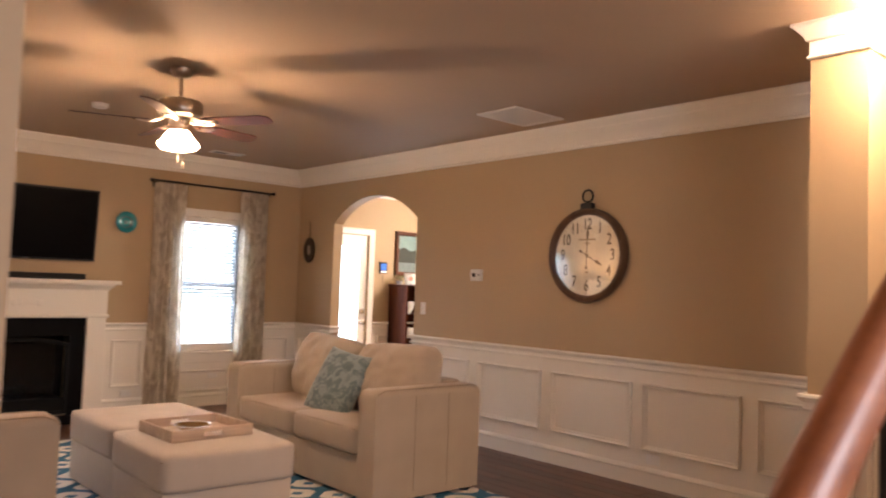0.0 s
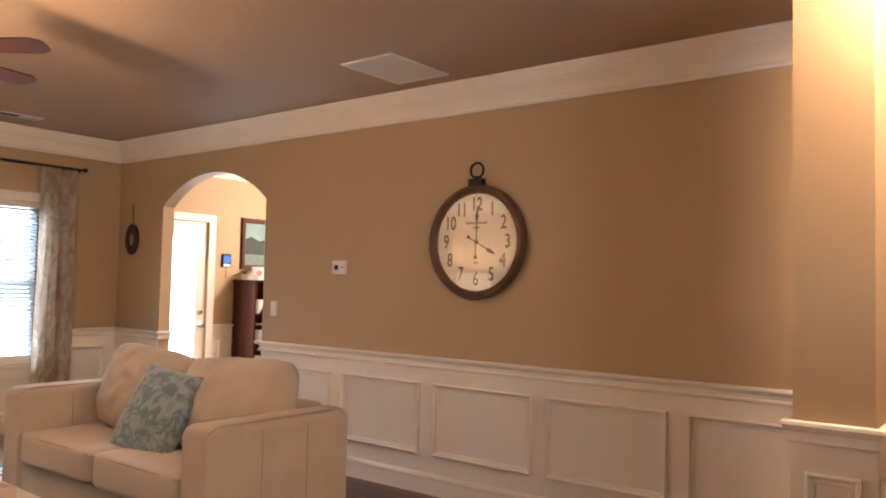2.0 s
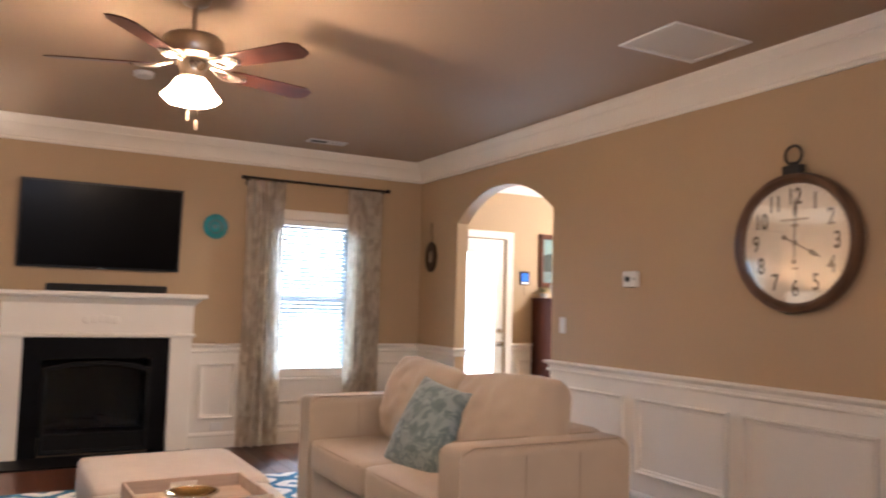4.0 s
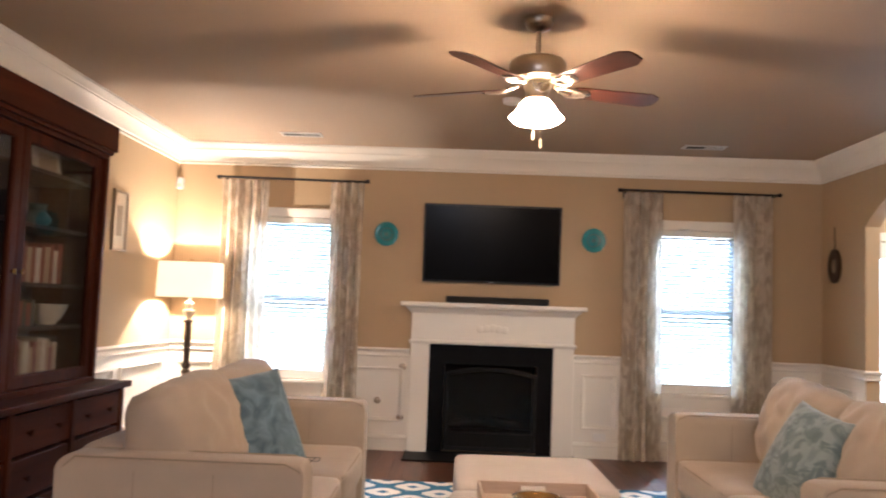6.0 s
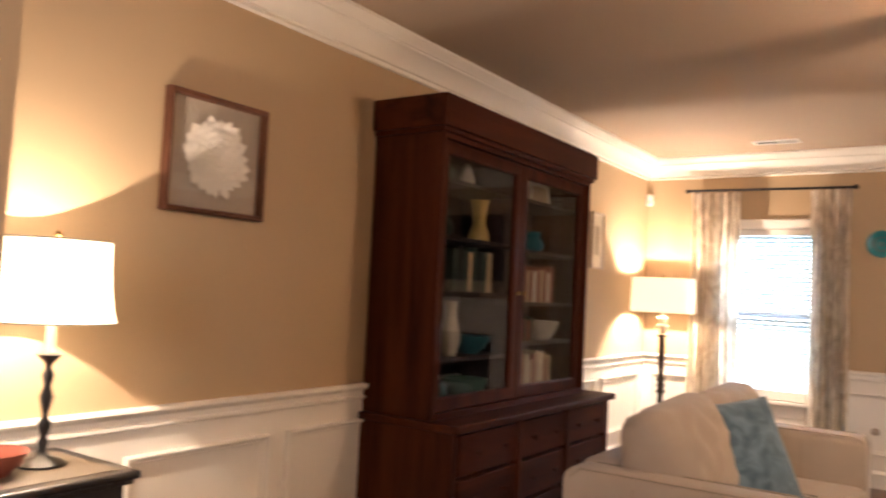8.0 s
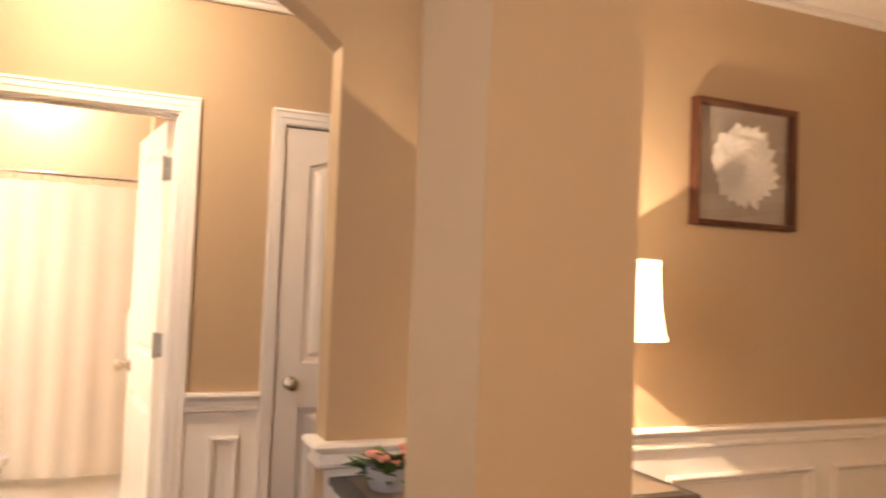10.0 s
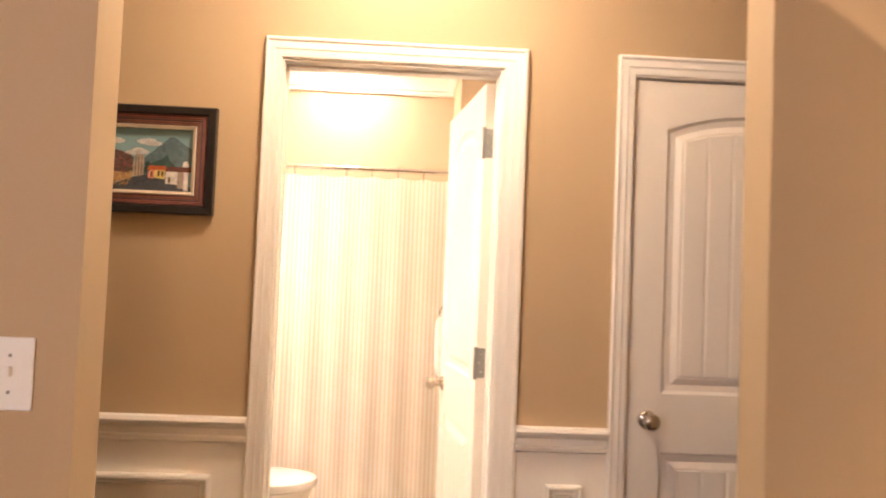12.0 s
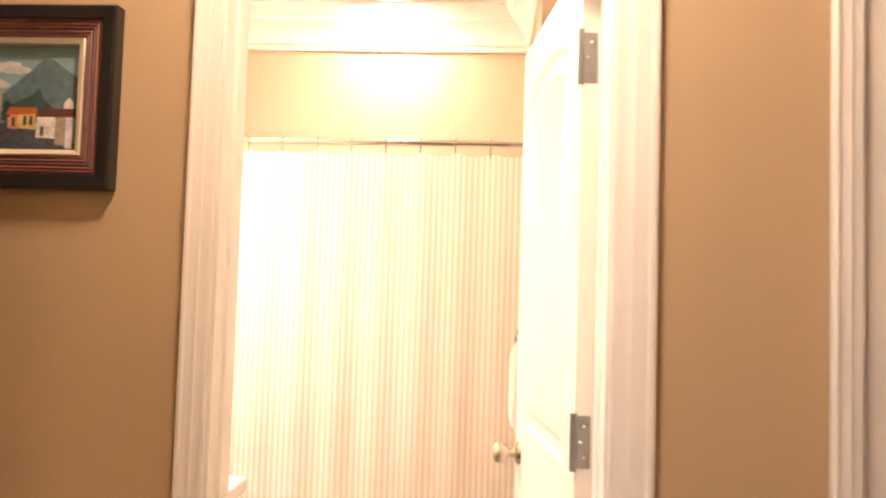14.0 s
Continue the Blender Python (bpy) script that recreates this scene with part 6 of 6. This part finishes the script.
for k in range(8):
    a, r = random.uniform(0, 6.283), random.uniform(.02, .065)
    part("blossom", lathe([(0, 0), (.010, .004), (.018, .014), (.016, .02), (.006, .016), (0, .015)], 10), "flower", pot, at=Matrix.Translation((r * math.cos(a), r * math.sin(a), random.uniform(.06, .085))), smooth=60)


# ---------------------------------------------------------------- bathroom
rod = thing("shower_curtain", "striped cream shower curtain on a chrome rod", "shower curtain")
part("rod", tube([(-8.60, -9.0, 1.955), (-8.60, -7.216, 1.955)], .012, 12), "chrome", rod, "chrome shower rod", smooth=60)
bm = bmesh.new()
nu, nv, g = 150, 12, []
for j in range(nv + 1):
    s = j / nv
    row = []
    for i in range(nu + 1):
        q = i / nu
        y = -8.75 + 1.50 * q
        x = -8.595 + .005 * math.sin(q * 62 + .4) * (.5 + .8 * s) + .008 * math.sin(q * 17 + 1) * (.4 + s)
        sag = .010 * abs(math.sin(q * math.pi * 11)) * (1 - s)
        row.append(bm.verts.new((x, y, 1.915 - sag + (.24 - 1.915) * s)))
    g.append(row)
for a, b in zip(g, g[1:]):
    for i in range(nu):
        bm.faces.new((a[i], a[i + 1], b[i + 1], b[i]))
cl = part("cloth", bm, "shower", rod, smooth=80)
for k in range(12):
    y = -8.74 + 1.48 * k / 11
    part("hook", tube([(-8.60, y, 1.90), (-8.592, y, 1.925), (-8.584, y, 1.965), (-8.60, y, 1.981), (-8.616, y, 1.965), (-8.606, y, 1.935)], .0022, 6), "chrome", rod)
tub = thing("bathtub", "white bathtub behind the shower curtain", "bathtub")
part("tub", ring(rect(-8.99, -7.222, 0, .62), [(0, .0), (0, .46), (.02, .48), (.08, .48), (.11, .44), (.15, .12)], fill=True), "ceramic", tub, m=Matrix(((0, 1, 0, -9.27), (1, 0, 0, 0), (0, 0, 1, 0), (0, 0, 0, 1))), smooth=40)
tb = thing("toilet", "white ceramic toilet with a closed lid", "toilet", pose(-8.24, -8.27, 0))
part("bowl", lathe([(0, 0), (.13, 0), (.14, .02), (.10, .10), (.11, .20), (.17, .34), (.185, .40), (.17, .405), (0, .40)], 32), "ceramic", tb, m=Matrix.Diagonal((1, 1.35, 1, 1)) @ Matrix.Translation((0, .12, 0)), smooth=50)
part("lid", lathe([(0, .45), (.15, .449), (.185, .440), (.19, .425), (.185, .405), (0, .405)], 36), "ceramic", tb, m=Matrix.Diagonal((1, 1.35, 1, 1)) @ Matrix.Translation((0, .13, 0)), smooth=50)
part("tank", cube(-.20, .20, -.42, -.18, .38, .76, .03, 4), "ceramic", tb, smooth=40)
part("tank_lid", cube(-.21, .21, -.43, -.17, .762, .80, .012, 3), "ceramic", tb, smooth=40)
part("flush_lever", tube([(.16, -.175, .70), (.16, -.155, .70), (.10, -.15, .69)], .007, 8), "chrome", tb, smooth=60)
vn = thing("vanity", "brown bathroom vanity with a white countertop", "vanity")
part("cabinet", cube(-7.96, -7.19, -8.99, -8.14, .08, .77, .004), "frame", vn)
part("toe_kick", cube(-7.92, -7.22, -8.97, -8.18, 0, .08), "dark", vn)
part("countertop", cube(-7.99, -7.18, -9.0, -8.10, .77, .812, .006), "ceramic", vn)
for k in range(2):
    a = -7.94 + .38 * k
    d = part("cabinet_door", ring(rect(a, a + .36, .12, .73), [(0, 0), (0, .016), (.05, .016), (.056, .008), (.06, .008)], fill=True), "frame", vn, m=plane((0, -8.14, 0), (1, 0, 0)) @ Matrix.Scale(-1, 4, (0, 0, 1)))
tw = thing("hand_towel", "white towel hanging on a chrome ring in the bathroom", "towel", pose(-8.55, -7.235, .97, 0, 0, 90))
part("ring", tube([(.05 * math.cos(t), -.02 - .01 * math.sin(t), .25 + .05 * math.sin(t)) for t in (2 * math.pi * i / 20 for i in range(21))], .005, 6), "chrome", tw, smooth=60)
part("cloth", cushion(.14, .14, .34, .4), "towel", tw, at=pose(0, -.10, -.08), smooth=60)
part("bracket", cube(-.012, .012, -.03, 0.01, .30, .33, .003), "chrome", tw)
mir = framed("bathroom_picture", "brown framed picture on the bathroom wall", plane((0, -7.02, 0), (-1, 0, 0)) @ Matrix.Translation((7.62, 1.72, 0)) @ Matrix.Rotation(0, 4, 'Z'), .45, .55, .03, .025, "frame")
part("print", box(bmesh.new(), -.19, .19, -.24, .24, .002, .006), "tanbook", mir)
tagged(part("bathroom_floor", cube(-9.28, XB - T / 2, -9.0, -6.9, -.022, .004), "tile"), "beige tiled bathroom floor", "floor", kind="structure")


# ---------------------------------------------------------------- kitchen beyond the arch
kd = thing("door_3", "white glazed back door letting in bright daylight", "door", kind="structure")
bm = bmesh.new()
loops = []
a, b, top = KD
for w, h in CASING:
    loops.append([bm.verts.new((a - .080 + w, 0, h)), bm.verts.new((a - .080 + w, top + .080 - w, h)), bm.verts.new((b + .080 - w, top + .080 - w, h)), bm.verts.new((b + .080 - w, 0, h))])
for p, q in zip(loops, loops[1:]):
    for k in range(3):
        bm.faces.new((p[k], p[k + 1], q[k + 1], q[k]))
part("casing", bm, "white", kd, m=NORTH, smooth=30)
dl = part("leaf", boxes((a + .005, a + .06, .03, .07, .01, top - .005), (b - .115, b - .005, .03, .07, .01, top - .005), (a + .06, b - .115, .03, .07, .01, .26), (a + .06, b - .115, .03, .07, top - .14, top - .005)), "white", kd)
part("glazing_bead", ring(rect(a + .06, b - .115, .26, top - .14), [(0, -.03), (0, -.022), (.012, -.018), (.022, -.028)]), "white", dl, m=NORTH)
g = part("pane", cube(a + .06, b - .115, .046, .052, .26, top - .14), "glass", dl)
g.visible_shadow = False
for z in (.92, 1.06):
    part("lock" if z > 1 else "door_knob", lathe([(0, 0), (.028, 0), (.028, .006), (.012, .012), (.012, .035 if z < 1 else .016), (.026, .045 if z < 1 else .018), (.026, .06 if z < 1 else .022), (0, .064 if z < 1 else .024)], 20), "chrome", dl, m=NORTH @ Matrix.Translation((b - .065, z, -.03)), smooth=50)
lamp = new("door_daylight", bpy.data.lights.new("door_daylight", 'AREA'))
lamp.data.shape, lamp.data.size, lamp.data.size_y = 'RECTANGLE', b - a - .2, 1.6
lamp.data.energy, lamp.data.color = WINDOW_WATTS * .18, COOL
lamp.matrix_world = look(((a + b) / 2, .20, 1.1), ((a + b) / 2, -3, .8))
al = thing("wall_keypad", "small black wall keypad with a glowing blue screen", "keypad", NORTH @ Matrix.Translation((1.295, 1.645, 0)))
part("case", box(bmesh.new(), -.06, .06, -.075, .075, 0, .025, .004), "plastic", al)
part("display", box(bmesh.new(), -.045, .045, -.035, .055, .025, .0262), glow("blue_display", (.002, .17, .75), 1.0, (.004, .004, .01)), al, "glowing blue display")
part("key_bar", box(bmesh.new(), -.045, .045, -.062, -.048, .025, .0262), glow("white_display", (.8, .9, 1.0), 1.2), al)
part("cable", tube([(0, -.075, .006), (.004, -.15, .005), (0, -.20, .005)], .003, 6), "plastic", al)
lp = framed("landscape_painting", "dark framed landscape painting above the cabinet", NORTH @ Matrix.Translation((1.86, 1.85, 0)), .74, .60, .055, .04, "frame", False)
part("canvas", box(bmesh.new(), -.32, .32, -.25, .25, .002, .006), dull(surface("painted_evening_sky", (.20, .30, .30), .7, vary=.25, scale=5, bump=.1), .1), lp)
flat("land", [(-.32, .05), (-.22, .09), (-.10, .04), (.05, .07), (.32, .02), (.32, -.12), (-.32, -.12)], dab("land", (.02, .03, .02)), lp, Matrix.Identity(4), .0066)
flat("lake", [(-.32, -.12), (.32, -.12), (.32, -.25), (-.32, -.25)], dab("lake", (.12, .17, .17)), lp, Matrix.Identity(4), .0068)
kc = thing("kitchen_cabinet", "open-fronted dark cherry cabinet against the kitchen wall", "cabinet", pose(1.40, -.02, 0))
part("case", boxes((0, .03, -.38, 0, 0, 1.40), (.87, .90, -.38, 0, 0, 1.40), (.03, .87, -.02, 0, .03, 1.40), (.03, .87, -.37, -.02, .05, .08)), "cherry", kc)
part("top", cube(-.015, .915, -.40, 0, 1.40, 1.43, .006), "cherry_h", kc)
for z in (.40, .72, 1.04):
    part("shelf", cube(.03, .87, -.36, -.02, z - .01, z + .01), "cherry_h", kc)
for i, (x, z, r, h, mt) in enumerate(((1.56, 1.05, .09, .16, "ceramic"), (1.58, .73, .10, .13, "ceramic"), (1.55, .41, .07, .16, "cream"), (1.80, 1.05, .08, .12, "sage"), (1.82, .73, .10, .1, "cream"))):
    v = thing("serving_bowl", "white serving bowl stacked on a cabinet shelf", "bowl", pose(x, -.24, z), group="bowls on the cabinet")
    part("body", lathe(scaled(r, h, BOWL), 22), mt, v, smooth=50)
fpot = thing("flower_pot", "white flower pot with a red painted flower", "flower pot", pose(1.60, -.22, 1.43))
part("pot", lathe(scaled(.085, .15, ((.8, 0), (.82, .05), (.95, .6), (1, 1))), 24), "ceramic", fpot, smooth=50)
part("painted_flower", lathe([(0, .002), (.03, .001), (.032, 0), (0, 0)], 14), "flower", fpot, m=Matrix.Translation((-.05, -.068, .08)) @ Matrix.Rotation(math.pi / 2, 4, 'X') @ Matrix.Rotation(-.6, 4, 'Y'))
gp = thing("trailing_plant", "low green trailing plant on the cabinet top", "plant", pose(1.46, -.16, 1.43))
part("pot", lathe([(0, 0), (.035, 0), (.045, .05), (.04, .05), (0, .04)], 16), "greypot", gp, smooth=50)
for k in range(45):
    a, r = random.uniform(0, 6.283), random.uniform(0, .09)
    part("leaf", leaf, "green", gp, at=Matrix.Translation((r * math.cos(a), r * math.sin(a), random.uniform(.05, .12))) @ Matrix.Rotation(a - 1.57, 4, 'Z') @ Matrix.Rotation(random.uniform(-.6, .5), 4, 'X') @ Matrix.Scale(random.uniform(.5, .9), 4))


# ---------------------------------------------------------------- stairs
st = thing("staircase", "wooden staircase with an oak handrail and black iron balusters", "stairs", kind="structure")
RUN, RISE = .235, .180
for k in range(8):
    x = -4.30 + RUN * k
    part("tread", cube(x - .025, x + RUN, -9.0, -8.0, RISE * (k + 1) - .03, RISE * (k + 1), .006), "floor", st)
    part("riser", cube(x, x + .02, -8.98, -8.03, RISE * k, RISE * (k + 1) - .03), "white", st)
part("landing", cube(-4.30 + RUN * 8, -1.2, -9.0, -8.0, RISE * 8 - .03, RISE * 8, .006), "floor", st)
bm = bmesh.new()
for k in range(8):
    x = -4.30 + RUN * k
    box(bm, x, x + RUN, -8.03, -8.015, 0, RISE * (k + 1) - .03)
part("stringer", bm, "white", st)


def rail_z(x):
    return 1.237 + (x + 4.343) * .74


def rail_profile(bm, x0, x1, y):
    prof = [(-.030, -.026), (.030, -.026), (.032, -.008), (.026, .012), (.014, .024), (0, .028), (-.014, .024), (-.026, .012), (-.032, -.008)]
    e = []
    for x in (x0, x1):
        e.append([bm.verts.new((x, y + a * .8, rail_z(x) - .03 + b)) for a, b in prof])
    n = len(prof)
    for k in range(n):
        bm.faces.new((e[0][k], e[0][(k + 1) % n], e[1][(k + 1) % n], e[1][k]))
    bm.faces.new(e[0]), bm.faces.new(e[1])
    return bm


part("handrail", rail_profile(bmesh.new(), -4.42, -2.3, -7.994), "rail", st, "glossy oak handrail", smooth=50)
nw = part("newel_post", cube(-4.48, -4.40, -8.04, -7.96, 0, 1.13, .006), "white", st)
part("newel_cap", lathe([(0, 1.20), (.02, 1.195), (.05, 1.17), (.06, 1.15), (.058, 1.13), (0, 1.13)], 20), "rail", nw, m=Matrix.Translation((-4.44, -8.0, 0)), smooth=50)
for k in range(16):
    x = -4.25 + RUN / 2 * k
    zb = RISE * (int((x + 4.30) / RUN) + 1)
    if x < -2.45:
        part("baluster", tube([(x, -8.0, zb), (x, -8.0, zb + .3), (x, -8.0, rail_z(x) - .06)], .008, 8), "iron", st)


# ---------------------------------------------------------------- floor boards
random.seed(11)
fl = structure("floorboards", cube(-7.0, 4.1, -9.6, 0, -.0219, -.010), "dark", "dark reddish-brown wooden floorboards", "floor")
BW = .127
board_cache = {}


def board_mesh(length):
    if length not in board_cache:
        bm = bmesh.new()
        w, l, z = BW - .0015, length - .0015, 0
        lo = [bm.verts.new((x, y, -.010)) for x, y in ((0, 0), (w, 0), (w, l), (0, l))]
        mi = [bm.verts.new((x, y, -.0012)) for x, y in ((0, 0), (w, 0), (w, l), (0, l))]
        hi = [bm.verts.new((x, y, 0)) for x, y in ((.0015, .0015), (w - .0015, .0015), (w - .0015, l - .0015), (.0015, l - .0015))]
        for a, b in ((lo, mi), (mi, hi)):
            for k in range(4):
                bm.faces.new((a[k], a[(k + 1) % 4], b[(k + 1) % 4], b[k]))
        bm.faces.new(hi)
        me = finish(bm)
        me.materials.append(M["floor"])
        board_cache[length] = me
    return board_cache[length]


LENGTHS = (1.2, 1.5, 1.8, 2.1, 2.4)
rest = bmesh.new()
x = XL
while x < -.001:
    y, first = -9.6, random.choice((.6, .9, 1.2))
    while y < -.01:
        ln = random.choice(LENGTHS) if y > -9.5 else first
        if y + ln > 0:
            ln = round(-y, 2)
        if ln > .05:
            part("board", board_mesh(ln), "floor", fl, at=pose(x, y, 0))
        y += ln
    x += BW
for x0, x1, y0, y1 in ((-7.05, XL, -9.5, -5.4), (0, 4.1, -4, 0)):
    x = x0
    while x < x1 - .01:
        box(rest, x, min(x + BW - .0015, x1), y0, y1, -.010, 0)
        x += BW
tagged(part("boards_elsewhere", rest, "floor", fl), kind="stuff")
